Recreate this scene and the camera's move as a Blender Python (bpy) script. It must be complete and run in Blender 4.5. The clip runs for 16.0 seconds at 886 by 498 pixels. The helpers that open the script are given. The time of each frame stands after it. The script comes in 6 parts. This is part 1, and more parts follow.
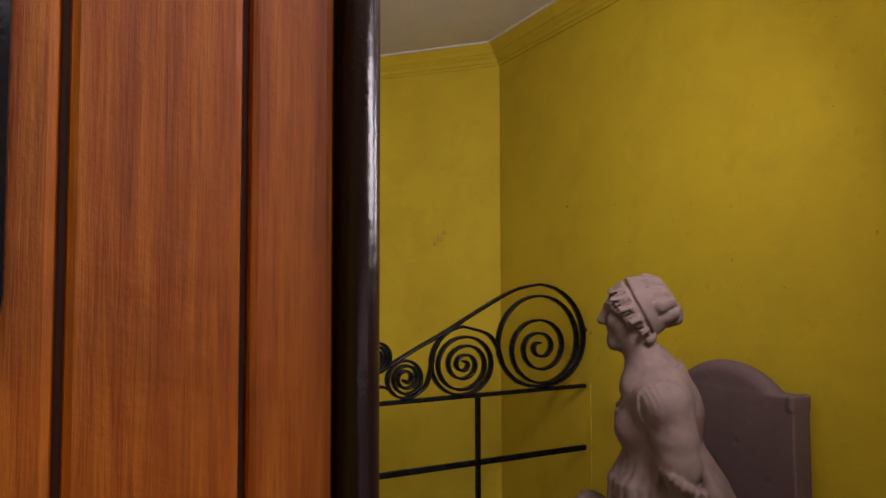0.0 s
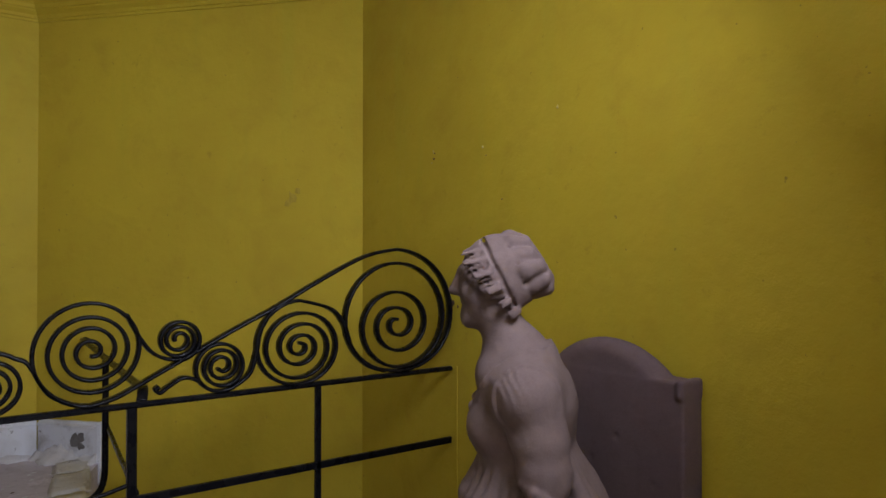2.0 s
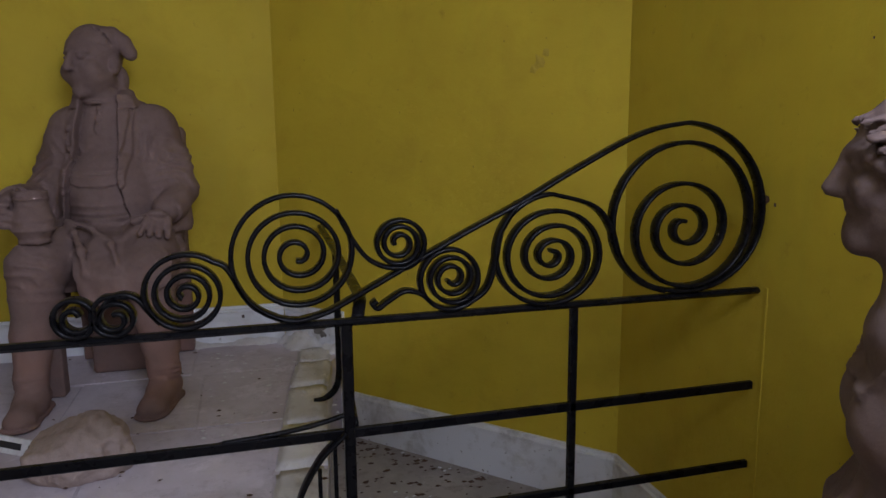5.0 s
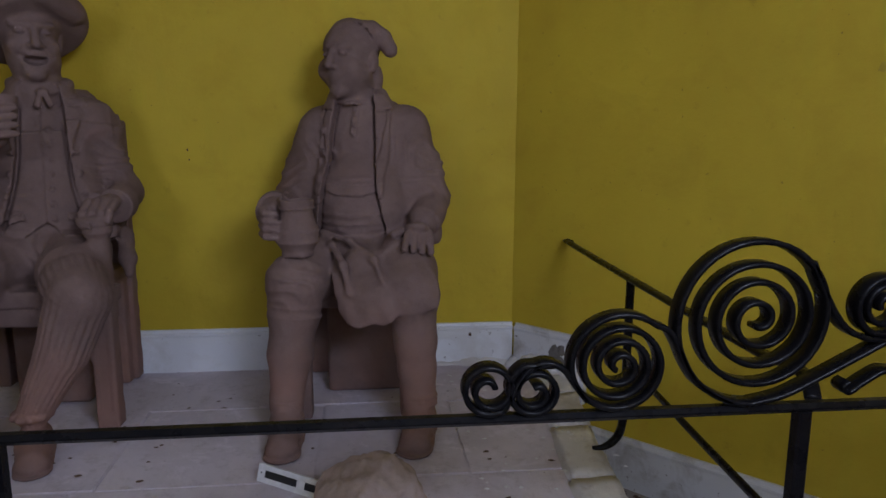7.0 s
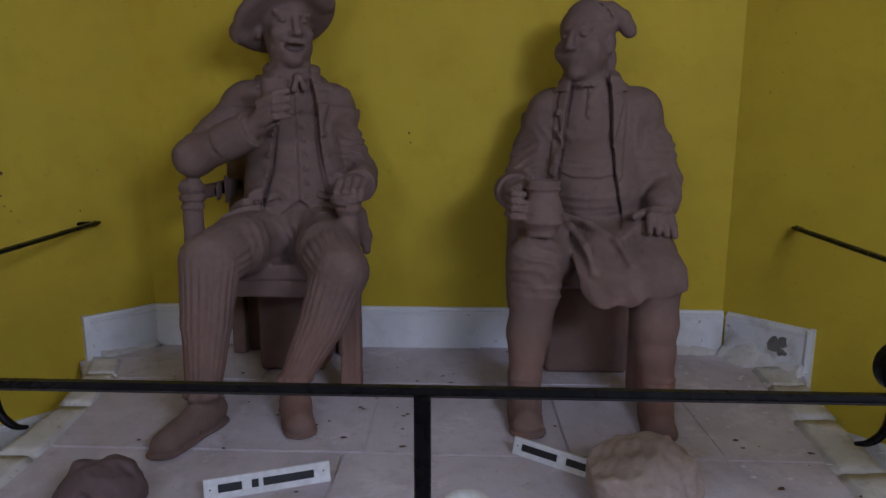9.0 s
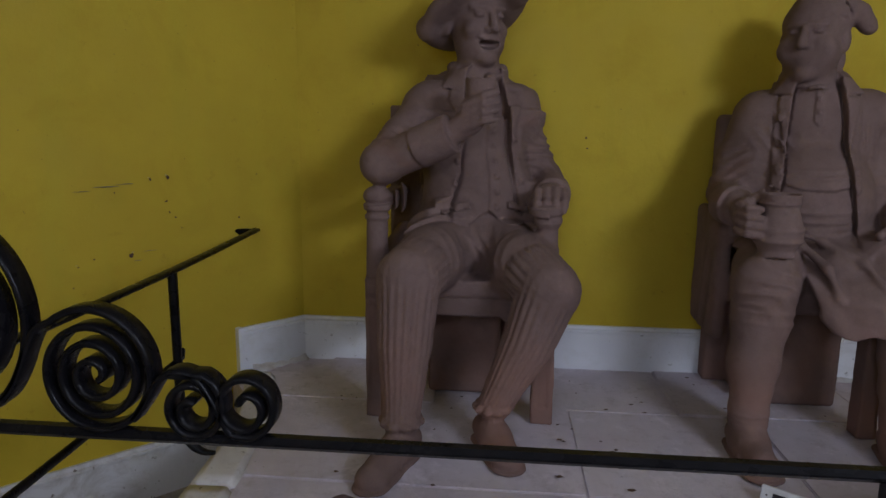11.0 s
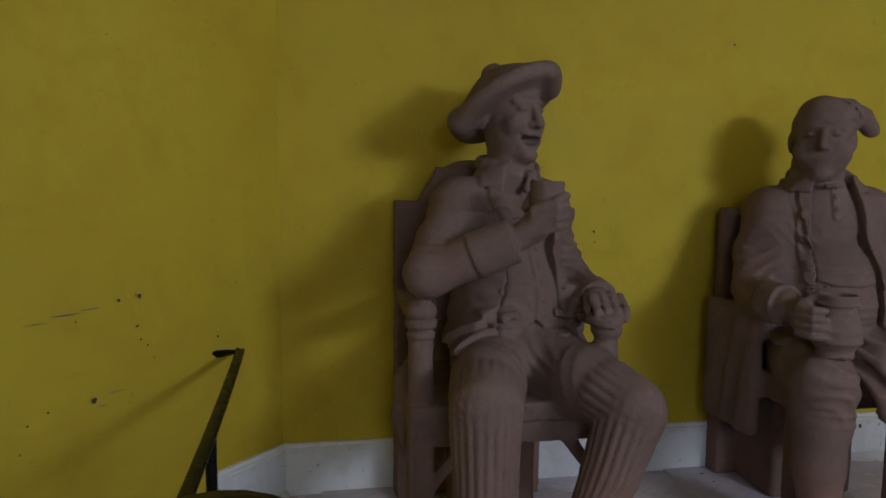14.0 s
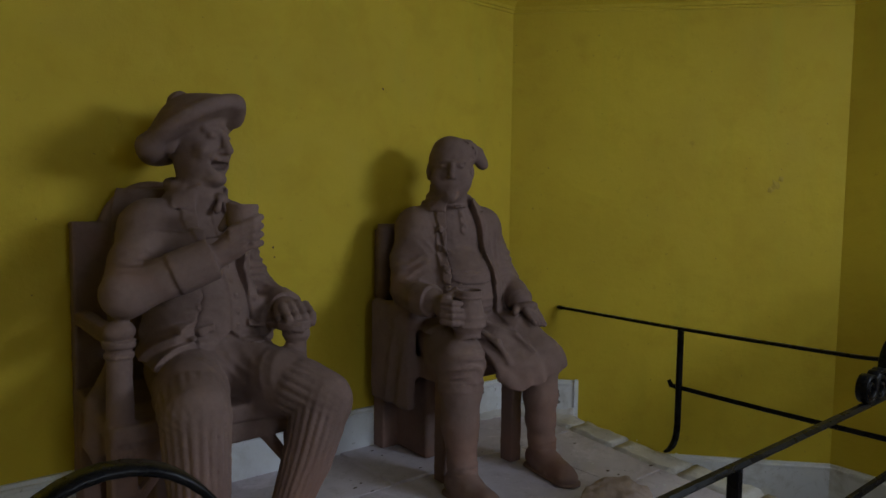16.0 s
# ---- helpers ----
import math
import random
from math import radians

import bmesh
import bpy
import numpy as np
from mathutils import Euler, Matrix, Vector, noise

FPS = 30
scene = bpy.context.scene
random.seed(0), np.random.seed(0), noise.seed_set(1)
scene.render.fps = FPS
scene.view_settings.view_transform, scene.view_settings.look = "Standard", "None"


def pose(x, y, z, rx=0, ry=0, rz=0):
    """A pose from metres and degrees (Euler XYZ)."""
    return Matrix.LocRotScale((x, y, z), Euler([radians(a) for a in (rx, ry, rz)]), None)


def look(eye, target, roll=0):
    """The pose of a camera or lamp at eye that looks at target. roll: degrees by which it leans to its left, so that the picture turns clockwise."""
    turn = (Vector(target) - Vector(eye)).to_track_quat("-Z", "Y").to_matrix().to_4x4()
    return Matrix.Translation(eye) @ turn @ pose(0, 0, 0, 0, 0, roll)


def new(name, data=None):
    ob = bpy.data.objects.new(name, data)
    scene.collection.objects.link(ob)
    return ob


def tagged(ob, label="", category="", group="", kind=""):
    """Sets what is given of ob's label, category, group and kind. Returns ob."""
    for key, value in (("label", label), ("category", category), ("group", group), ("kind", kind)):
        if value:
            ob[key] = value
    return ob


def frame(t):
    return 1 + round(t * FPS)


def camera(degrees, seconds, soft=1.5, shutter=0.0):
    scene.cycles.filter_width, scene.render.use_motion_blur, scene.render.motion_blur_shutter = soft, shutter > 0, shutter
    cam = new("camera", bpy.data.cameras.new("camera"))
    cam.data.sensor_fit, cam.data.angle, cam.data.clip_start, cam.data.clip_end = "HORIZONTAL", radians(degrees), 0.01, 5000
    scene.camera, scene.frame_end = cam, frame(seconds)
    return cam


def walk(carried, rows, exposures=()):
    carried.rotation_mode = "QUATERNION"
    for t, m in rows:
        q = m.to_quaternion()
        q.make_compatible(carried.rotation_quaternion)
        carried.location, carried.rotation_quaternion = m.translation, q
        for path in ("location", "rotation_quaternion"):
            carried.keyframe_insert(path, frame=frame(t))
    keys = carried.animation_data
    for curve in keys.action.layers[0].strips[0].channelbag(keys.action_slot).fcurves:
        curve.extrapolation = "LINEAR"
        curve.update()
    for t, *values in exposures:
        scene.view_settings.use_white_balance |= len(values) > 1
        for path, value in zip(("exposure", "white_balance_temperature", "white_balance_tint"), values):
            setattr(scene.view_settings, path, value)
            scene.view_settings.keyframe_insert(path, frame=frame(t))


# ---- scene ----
cam = camera(66.4, 16.0)
PATH = [
    (0, (0.013, 0.224, 1.505), (0.915, 2.006, 1.598), -0.1),
    (0.5, (0.091, 0.315, 1.499), (1.11, 2.034, 1.582), 0.1),
    (1, (0.168, 0.425, 1.501), (1.261, 2.099, 1.561), 0.0),
    (1.5, (0.262, 0.486, 1.484), (1.384, 2.141, 1.531), 0.1),
    (2, (0.406, 0.534, 1.465), (1.558, 2.169, 1.487), 0.0),
    (2.5, (0.484, 0.547, 1.454), (1.641, 2.178, 1.4), -0.0),
    (3, (0.526, 0.6, 1.443), (1.668, 2.233, 1.271), 0.1),
    (3.5, (0.563, 0.758, 1.445), (1.669, 2.403, 1.178), 0.2),
    (4, (0.564, 0.891, 1.44), (1.565, 2.594, 1.126), 0.1),
    (4.5, (0.595, 1.02, 1.444), (1.399, 2.82, 1.104), -0.1),
    (5, (0.601, 1.066, 1.454), (1.118, 2.972, 1.135), -0.5),
    (5.2, (0.575, 1.098, 1.453), (1.003, 3.026, 1.135), -0.3),
    (7.3, (0.039, 1.542, 1.512), (0.184, 3.508, 1.169), 0.3),
    (7.5, (0.03, 1.552, 1.507), (0.111, 3.521, 1.167), 0.3),
    (8, (-0.123, 1.522, 1.506), (-0.114, 3.495, 1.18), 0.1),
    (8.5, (-0.285, 1.487, 1.492), (-0.304, 3.461, 1.168), 0.2),
    (9, (-0.405, 1.498, 1.479), (-0.482, 3.461, 1.108), 0.1),
    (9.2, (-0.467, 1.53, 1.485), (-0.569, 3.487, 1.082), 0.2),
    (11.3, (-0.987, 1.69, 1.488), (-1.209, 3.647, 1.137), 0.5),
    (11.5, (-1.003, 1.711, 1.478), (-1.25, 3.675, 1.195), 0.5),
    (12, (-1.142, 1.834, 1.474), (-1.385, 3.813, 1.316), 0.4),
    (12.5, (-1.275, 1.942, 1.514), (-1.49, 3.924, 1.358), 0.3),
    (13, (-1.399, 2.037, 1.531), (-1.552, 4.025, 1.376), 0.3),
    (13.5, (-1.511, 2.075, 1.528), (-1.446, 4.069, 1.384), 0.2),
    (14, (-1.622, 1.975, 1.607), (-1.298, 3.939, 1.412), 0.4),
    (14.5, (-1.71, 1.905, 1.614), (-1.204, 3.833, 1.446), 0.5),
    (15, (-1.843, 1.914, 1.61), (-1.108, 3.769, 1.471), 0.4),
    (15.5, (-1.893, 1.865, 1.637), (-0.866, 3.575, 1.484), 0.7),
    (16, (-1.859, 1.78, 1.633), (-0.603, 3.33, 1.488), 0.7),
]
EXPOSURES = [(0.0, 0.2, 8200, 24), (0.5, 0.1, 6400, 8), (1.5, 0.1, 6500, 11), (3.5, 0.1, 6500, 16), (5.0, -0.15, 6300, 14), (9.0, -0.15, 6000, 13), (11.5, -0.05, 6400, 9), (12.5, 0.0, 6500, 6), (14.5, -0.15, 6500, 4), (16.0, -0.35, 6400, 0)]
walk(cam, [(t, look(eye, target, roll)) for t, eye, target, roll in PATH], EXPOSURES)

# ---- world and light ----
world = bpy.data.worlds.new("world")
scene.world = world
world.use_nodes = True
wn = world.node_tree
sky = wn.nodes.new("ShaderNodeTexSky")
sky.sky_type, sky.sun_disc = "NISHITA", False
sky.sun_elevation, sky.sun_rotation = radians(38), radians(200)
wn.nodes["Background"].inputs[1].default_value = 0.1
wn.links.new(sky.outputs[0], wn.nodes["Background"].inputs[0])


def lamp(name, kind, m, energy, colour, **settings):
    data = bpy.data.lights.new(name, kind)
    data.energy, data.color = energy, colour
    if kind == "AREA":
        data.shape, data.size, data.size_y = "RECTANGLE", settings["size"], settings["size_y"]
    else:
        data.angle = settings["angle"]
    ob = new(name, data)
    ob.matrix_world = m
    return ob


lamp("sun", "SUN", look((2, -6, 6), (0, 0, 0)), 0.6, (1.0, 0.95, 0.88), angle=radians(12))
# daylight in the fanlight over the door and in the wide south window
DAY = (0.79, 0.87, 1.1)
lamp("fanlight_daylight", "AREA", look((1.0, 0.59, 2.35), (-2.2, 3.6, 0.9)), 45, DAY, size=1.0, size_y=0.45)
lamp("window_daylight", "AREA", look((-1.35, 0.59, 2.05), (-2.6, 3.4, 0.7)), 12, DAY, size=0.8, size_y=0.6)
# added fill lamp under the porch ceiling, brightens the top of the door
lamp("porch_door_fill", "AREA", look((0.3, -1.25, 2.85), (0.0, 0.5, 2.3)), 9, DAY, size=2.4, size_y=0.6)

# ---- materials ----


def material(name):
    mat = bpy.data.materials.new(name)
    mat.use_nodes = True
    return mat, mat.node_tree, mat.node_tree.nodes["Principled BSDF"]


def noise_node(nt, scale, detail=6.0, rough=0.55, stretch=None, space="Object", distortion=0.0):
    tc = nt.nodes.new("ShaderNodeTexCoord")
    n = nt.nodes.new("ShaderNodeTexNoise")
    n.inputs["Scale"].default_value, n.inputs["Detail"].default_value = scale, detail
    n.inputs["Roughness"].default_value, n.inputs["Distortion"].default_value = rough, distortion
    if stretch:
        mp = nt.nodes.new("ShaderNodeMapping")
        mp.inputs["Scale"].default_value = stretch
        nt.links.new(tc.outputs[space], mp.inputs[0])
        nt.links.new(mp.outputs[0], n.inputs["Vector"])
    else:
        nt.links.new(tc.outputs[space], n.inputs["Vector"])
    return n.outputs["Fac"]


def ramp(nt, fac, stops):
    r = nt.nodes.new("ShaderNodeValToRGB")
    while len(r.color_ramp.elements) < len(stops):
        r.color_ramp.elements.new(0.5)
    for e, (p, c) in zip(r.color_ramp.elements, stops):
        e.position, e.color = p, (*c, 1) if len(c) == 3 else c
    nt.links.new(fac, r.inputs[0])
    return r.outputs[0]


def mix(nt, fac, a, b, mode="MIX"):
    m = nt.nodes.new("ShaderNodeMix")
    m.data_type, m.blend_type = "RGBA", mode
    for sock, v in ((m.inputs[0], fac), (m.inputs[6], a), (m.inputs[7], b)):
        if isinstance(v, bpy.types.NodeSocket):
            nt.links.new(v, sock)
        elif isinstance(v, tuple):
            sock.default_value = (*v, 1)
        else:
            sock.default_value = v
    return m.outputs[2]


def bump(nt, bsdf, *layers):
    last = None
    for fac, strength, dist in layers:
        b = nt.nodes.new("ShaderNodeBump")
        b.inputs["Strength"].default_value, b.inputs["Distance"].default_value = strength, dist
        nt.links.new(fac, b.inputs["Height"])
        if last:
            nt.links.new(last, b.inputs["Normal"])
        last = b.outputs[0]
    nt.links.new(last, bsdf.inputs["Normal"])


def grey(lo, hi, a=(0, 0, 0), b=(1, 1, 1)):
    return [(lo, a), (hi, b)]


def make_plaster():
    mat, nt, b = material("yellow_wall_paint")
    broad = noise_node(nt, 1.1, 5, 0.6)
    blotch = noise_node(nt, 4.5, 6, 0.62, distortion=0.4)
    streak = noise_node(nt, 3.0, 4, 0.5, (3.2, 3.2, 0.35))
    grain = noise_node(nt, 170, 3, 0.6)
    c = ramp(nt, broad, [(0.3, (0.465, 0.335, 0.024)), (0.7, (0.56, 0.422, 0.03))])
    c = mix(nt, ramp(nt, blotch, grey(0.5, 0.74, b=(0.5,) * 3)), c, (0.41, 0.285, 0.024))
    c = mix(nt, ramp(nt, streak, grey(0.54, 0.78, b=(0.45,) * 3)), c, (0.44, 0.37, 0.03))
    c = mix(nt, ramp(nt, noise_node(nt, 14, 7, 0.7), grey(0.62, 0.74, b=(0.5,) * 3)), c, (0.33, 0.23, 0.02))
    c = mix(nt, ramp(nt, noise_node(nt, 55, 3, 0.5), grey(0.73, 0.76, b=(0.7,) * 3)), c, (0.2, 0.14, 0.03))
    nt.links.new(c, b.inputs["Base Color"])
    nt.links.new(ramp(nt, blotch, [(0.3, (0.6,) * 3), (0.7, (0.78,) * 3)]), b.inputs["Roughness"])
    b.inputs["Specular IOR Level"].default_value = 0.25
    bump(nt, b, (noise_node(nt, 9, 5, 0.6), 0.25, 0.02), (grain, 0.12, 0.004))
    return mat


def make_white(name, tone, dirt, amount):
    mat, nt, b = material(name)
    c = mix(nt, ramp(nt, noise_node(nt, 7, 8, 0.68, distortion=0.6), grey(0.5, 0.72, b=(amount,) * 3)), tone, dirt)
    c = mix(nt, ramp(nt, noise_node(nt, 42, 4, 0.6), grey(0.66, 0.72, b=(amount * 1.2,) * 3)), c, (0.16, 0.13, 0.1))
    nt.links.new(c, b.inputs["Base Color"])
    b.inputs["Roughness"].default_value = 0.5
    bump(nt, b, (noise_node(nt, 30, 6, 0.6), 0.3, 0.008))
    return mat


def make_stone(name, dark, light, stain, scale=1.0, rough=0.9, grain=0.35, blush=None):
    mat, nt, b = material(name)
    broad = noise_node(nt, 3.2 * scale, 6, 0.62, distortion=0.5)
    fine = noise_node(nt, 26 * scale, 6, 0.68)
    grit = noise_node(nt, 320, 3, 0.6)
    c = ramp(nt, broad, [(0.3, dark), (0.7, light)])
    c = mix(nt, ramp(nt, fine, grey(0.5, 0.75, b=(0.45,) * 3)), c, stain)
    c = mix(nt, ramp(nt, grit, grey(0.35, 0.75, b=(0.22,) * 3)), c, tuple(min(1, v * 1.35) for v in light))
    c = mix(nt, ramp(nt, noise_node(nt, 2.1 * scale, 4, 0.6, distortion=0.9), grey(0.56, 0.72, b=(0.45,) * 3)), c, (dark[0] * 1.45, dark[1] * 1.1, dark[2] * 0.95))
    c = mix(nt, ramp(nt, noise_node(nt, 8 * scale, 5, 0.65), grey(0.58, 0.7, b=(0.4,) * 3)), c, (light[0] * 1.15, light[1] * 1.12, light[2] * 1.1))
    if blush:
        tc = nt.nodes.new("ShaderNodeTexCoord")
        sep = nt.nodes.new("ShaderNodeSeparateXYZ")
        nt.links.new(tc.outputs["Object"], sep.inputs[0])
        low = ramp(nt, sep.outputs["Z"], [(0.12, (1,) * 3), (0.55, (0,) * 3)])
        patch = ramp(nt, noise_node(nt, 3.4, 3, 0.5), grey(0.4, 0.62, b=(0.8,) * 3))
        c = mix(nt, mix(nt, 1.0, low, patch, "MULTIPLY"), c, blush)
    nt.links.new(c, b.inputs["Base Color"])
    b.inputs["Roughness"].default_value = rough
    b.inputs["Specular IOR Level"].default_value = 0.325
    bump(nt, b, (noise_node(nt, 75 * scale, 5, 0.65), 0.16, 0.005), (fine, 0.2, 0.008), (grit, grain * 0.6, 0.002))
    return mat


def make_slab(name, dark, light, stain):
    mat, nt, b = material(name)
    info = nt.nodes.new("ShaderNodeObjectInfo")
    broad = noise_node(nt, 2.4, 7, 0.65, space="Object", distortion=0.8)
    fine = noise_node(nt, 19, 7, 0.7)
    grit = noise_node(nt, 240, 3, 0.6)
    c = ramp(nt, broad, [(0.28, dark), (0.72, light)])
    c = mix(nt, ramp(nt, info.outputs["Random"], grey(0, 1, b=(0.4,) * 3)), c, tuple(v * 0.8 for v in light))
    c = mix(nt, ramp(nt, fine, grey(0.52, 0.72, b=(0.6,) * 3)), c, stain)
    c = mix(nt, ramp(nt, noise_node(nt, 1.3, 5, 0.6, distortion=1.2), grey(0.48, 0.68, b=(0.35,) * 3)), c, tuple(v * 0.9 for v in stain))
    c = mix(nt, ramp(nt, noise_node(nt, 5.5, 8, 0.72, distortion=0.5), grey(0.56, 0.64, b=(0.45,) * 3)), c, tuple(min(1, v * 1.2) for v in light))
    c = mix(nt, ramp(nt, noise_node(nt, 48, 4, 0.6), grey(0.68, 0.72, b=(0.7,) * 3)), c, tuple(v * 0.35 for v in stain))
    nt.links.new(c, b.inputs["Base Color"])
    b.inputs["Roughness"].default_value = 0.8
    bump(nt, b, (fine, 0.35, 0.012), (grit, 0.25, 0.002))
    return mat


def make_iron():
    mat, nt, b = material("black_gloss_iron")
    c = ramp(nt, noise_node(nt, 30, 5, 0.6), [(0.35, (0.004, 0.004, 0.005)), (0.75, (0.009, 0.008, 0.009))])
    nt.links.new(c, b.inputs["Base Color"])
    nt.links.new(ramp(nt, noise_node(nt, 22, 4, 0.6), [(0.3, (0.2,) * 3), (0.7, (0.38,) * 3)]), b.inputs["Roughness"])
    b.inputs["Specular IOR Level"].default_value = 0.13
    bump(nt, b, (noise_node(nt, 90, 4, 0.6), 0.22, 0.003), (noise_node(nt, 17, 3, 0.5), 0.15, 0.006))
    return mat


def make_wood():
    mat, nt, b = material("varnished_red_wood")
    info = nt.nodes.new("ShaderNodeObjectInfo")
    tc = nt.nodes.new("ShaderNodeTexCoord")
    add = nt.nodes.new("ShaderNodeVectorMath")
    nt.links.new(tc.outputs["Object"], add.inputs[0])
    nt.links.new(info.outputs["Random"], add.inputs[1])
    mp = nt.nodes.new("ShaderNodeMapping")
    mp.inputs["Scale"].default_value = (1, 1, 0.045)
    nt.links.new(add.outputs[0], mp.inputs[0])

    def grain(scale, detail, dist):
        n = nt.nodes.new("ShaderNodeTexNoise")
        n.inputs["Scale"].default_value, n.inputs["Detail"].default_value, n.inputs["Distortion"].default_value = scale, detail, dist
        nt.links.new(mp.outputs[0], n.inputs["Vector"])
        return n.outputs["Fac"]

    g1, g2 = grain(120, 7, 0.8), grain(520, 5, 0.3)
    c = ramp(nt, g1, [(0.2, (0.22, 0.036, 0.004)), (0.5, (0.38, 0.088, 0.009)), (0.85, (0.56, 0.17, 0.016))])
    c = mix(nt, ramp(nt, g2, grey(0.5, 0.75, b=(0.4,) * 3)), c, (0.1, 0.02, 0.005))
    c = mix(nt, ramp(nt, noise_node(nt, 9, 5, 0.6), grey(0.5, 0.8, b=(0.4,) * 3)), c, (0.14, 0.03, 0.008))
    nt.links.new(c, b.inputs["Base Color"])
    nt.links.new(ramp(nt, noise_node(nt, 40, 5, 0.6), [(0.3, (0.3,) * 3), (0.75, (0.5,) * 3)]), b.inputs["Roughness"])
    b.inputs["Specular IOR Level"].default_value = 0.4
    bump(nt, b, (g2, 0.2, 0.002), (noise_node(nt, 60, 3, 0.5), 0.2, 0.004), (noise_node(nt, 140, 4, 0.6), 0.15, 0.002))
    return mat


def make_plain(name, colour, rough, metal=0.0, scale=40):
    mat, nt, b = material(name)
    lo, hi = tuple(v * 0.82 for v in colour), tuple(min(1, v * 1.1) for v in colour)
    nt.links.new(ramp(nt, noise_node(nt, scale, 5, 0.6), [(0.3, lo), (0.7, hi)]), b.inputs["Base Color"])
    b.inputs["Roughness"].default_value, b.inputs["Metallic"].default_value = rough, metal
    bump(nt, b, (noise_node(nt, scale * 3, 4, 0.6), 0.15, 0.003))
    return mat


PLASTER = make_plaster()
CEILING = make_white("ceiling_paint", (0.62, 0.6, 0.56), (0.5, 0.47, 0.42), 0.4)
WHITE = make_white("white_gloss_trim", (0.74, 0.75, 0.77), (0.5, 0.48, 0.44), 0.5)
SHABBY = make_white("flaking_white_trim", (0.66, 0.66, 0.67), (0.36, 0.33, 0.3), 0.95)
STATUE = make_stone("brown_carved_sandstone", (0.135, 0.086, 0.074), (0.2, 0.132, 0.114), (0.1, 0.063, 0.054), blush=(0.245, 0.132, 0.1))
STATUE_PALE = make_stone("pink_carved_sandstone", (0.145, 0.099, 0.088), (0.21, 0.147, 0.133), (0.115, 0.076, 0.068))
MAUVE = make_stone("mauve_sandstone", (0.105, 0.069, 0.07), (0.15, 0.1, 0.102), (0.08, 0.052, 0.052))
ROCK = make_stone("rough_pink_stone", (0.27, 0.2, 0.17), (0.42, 0.33, 0.29), (0.17, 0.115, 0.09), 1.6)
SLAB = make_slab("worn_flagstone", (0.46, 0.4, 0.44), (0.68, 0.62, 0.67), (0.36, 0.3, 0.32))
KERB = make_slab("pale_lime_washed_stone", (0.56, 0.53, 0.5), (0.78, 0.75, 0.73), (0.36, 0.3, 0.25))
FLOOR = make_slab("dirty_stone_floor", (0.26, 0.23, 0.21), (0.42, 0.38, 0.35), (0.12, 0.09, 0.075))
DARK_GROUND = make_plain("dark_unseen_ground", (0.12, 0.1, 0.085), 0.95)
IRON = make_iron()
WOOD = make_wood()
EDGE = make_plain("dark_brown_gloss_paint", (0.012, 0.005, 0.004), 0.2)
EDGE.node_tree.nodes["Principled BSDF"].inputs["Specular IOR Level"].default_value = 0.14
GROOVE = make_plain("dark_red_groove", (0.09, 0.016, 0.005), 0.6)
CHIP = make_plain("pale_paint_chip", (0.5, 0.4, 0.12), 0.8)
SMUDGE = make_plain("greasy_wall_smudge", (0.43, 0.31, 0.026), 0.7)
SIGN = make_plain("white_sign_board", (0.72, 0.72, 0.74), 0.5)
INK = make_plain("black_lettering", (0.015, 0.015, 0.02), 0.6)
LEAF = make_plain("dead_leaf", (0.09, 0.05, 0.03), 0.9)
CHINA = make_plain("white_china", (0.75, 0.74, 0.72), 0.25)
PATCH = make_stone("bare_plaster", (0.1, 0.09, 0.08), (0.22, 0.2, 0.18), (0.06, 0.05, 0.045), 4)
GLASS, _nt, _b = material("window_glass")
_b.inputs["Transmission Weight"].default_value, _b.inputs["Roughness"].default_value = 1.0, 0.02

# ---- mesh helpers ----


def link(name, bm, mat, parent=None, label="", smooth=True, location=None):
    me = bpy.data.meshes.new(name)
    bmesh.ops.recalc_face_normals(bm, faces=bm.faces)
    bm.to_mesh(me)
    bm.free()
    me.materials.append(mat)
    for p in me.polygons:
        p.use_smooth = smooth
    ob = new(name, me)
    if parent:
        ob.parent = parent
    if location:
        ob.location = location
    if label:
        ob["label"] = label
    return ob


def part(name, bm, mat, parent, label="", smooth=False):
    return link(name, bm, mat, parent, label, smooth)


def box(lo, hi, bevel=0.0, bm=None, seg=1):
    bm2 = bmesh.new()
    bmesh.ops.create_cube(bm2, size=1)
    for v in bm2.verts:
        v.co = Vector([(a + b) / 2 + c * (b - a) for a, b, c in zip(lo, hi, v.co)])
    if bevel:
        bmesh.ops.bevel(bm2, geom=bm2.edges[:], offset=bevel, segments=seg, affect="EDGES", profile=0.6)
    if bm is None:
        return bm2
    me = bpy.data.meshes.new("tmp")
    bm2.to_mesh(me)
    bm.from_mesh(me)
    bpy.data.meshes.remove(me)
    bm2.free()
    return bm


def prism(poly, z0, z1, bevel=0.0):
    bm = bmesh.new()
    f = bm.faces.new([bm.verts.new((x, y, z0)) for x, y in poly])
    ext = bmesh.ops.extrude_face_region(bm, geom=[f])
    for v in ext["geom"]:
        if isinstance(v, bmesh.types.BMVert):
            v.co.z = z1
    bmesh.ops.recalc_face_normals(bm, faces=bm.faces)
    if bevel:
        top = [e for e in bm.edges if all(abs(v.co.z - z1) < 1e-6 for v in e.verts)]
        bmesh.ops.bevel(bm, geom=top, offset=bevel, segments=2, affect="EDGES")
    return bm


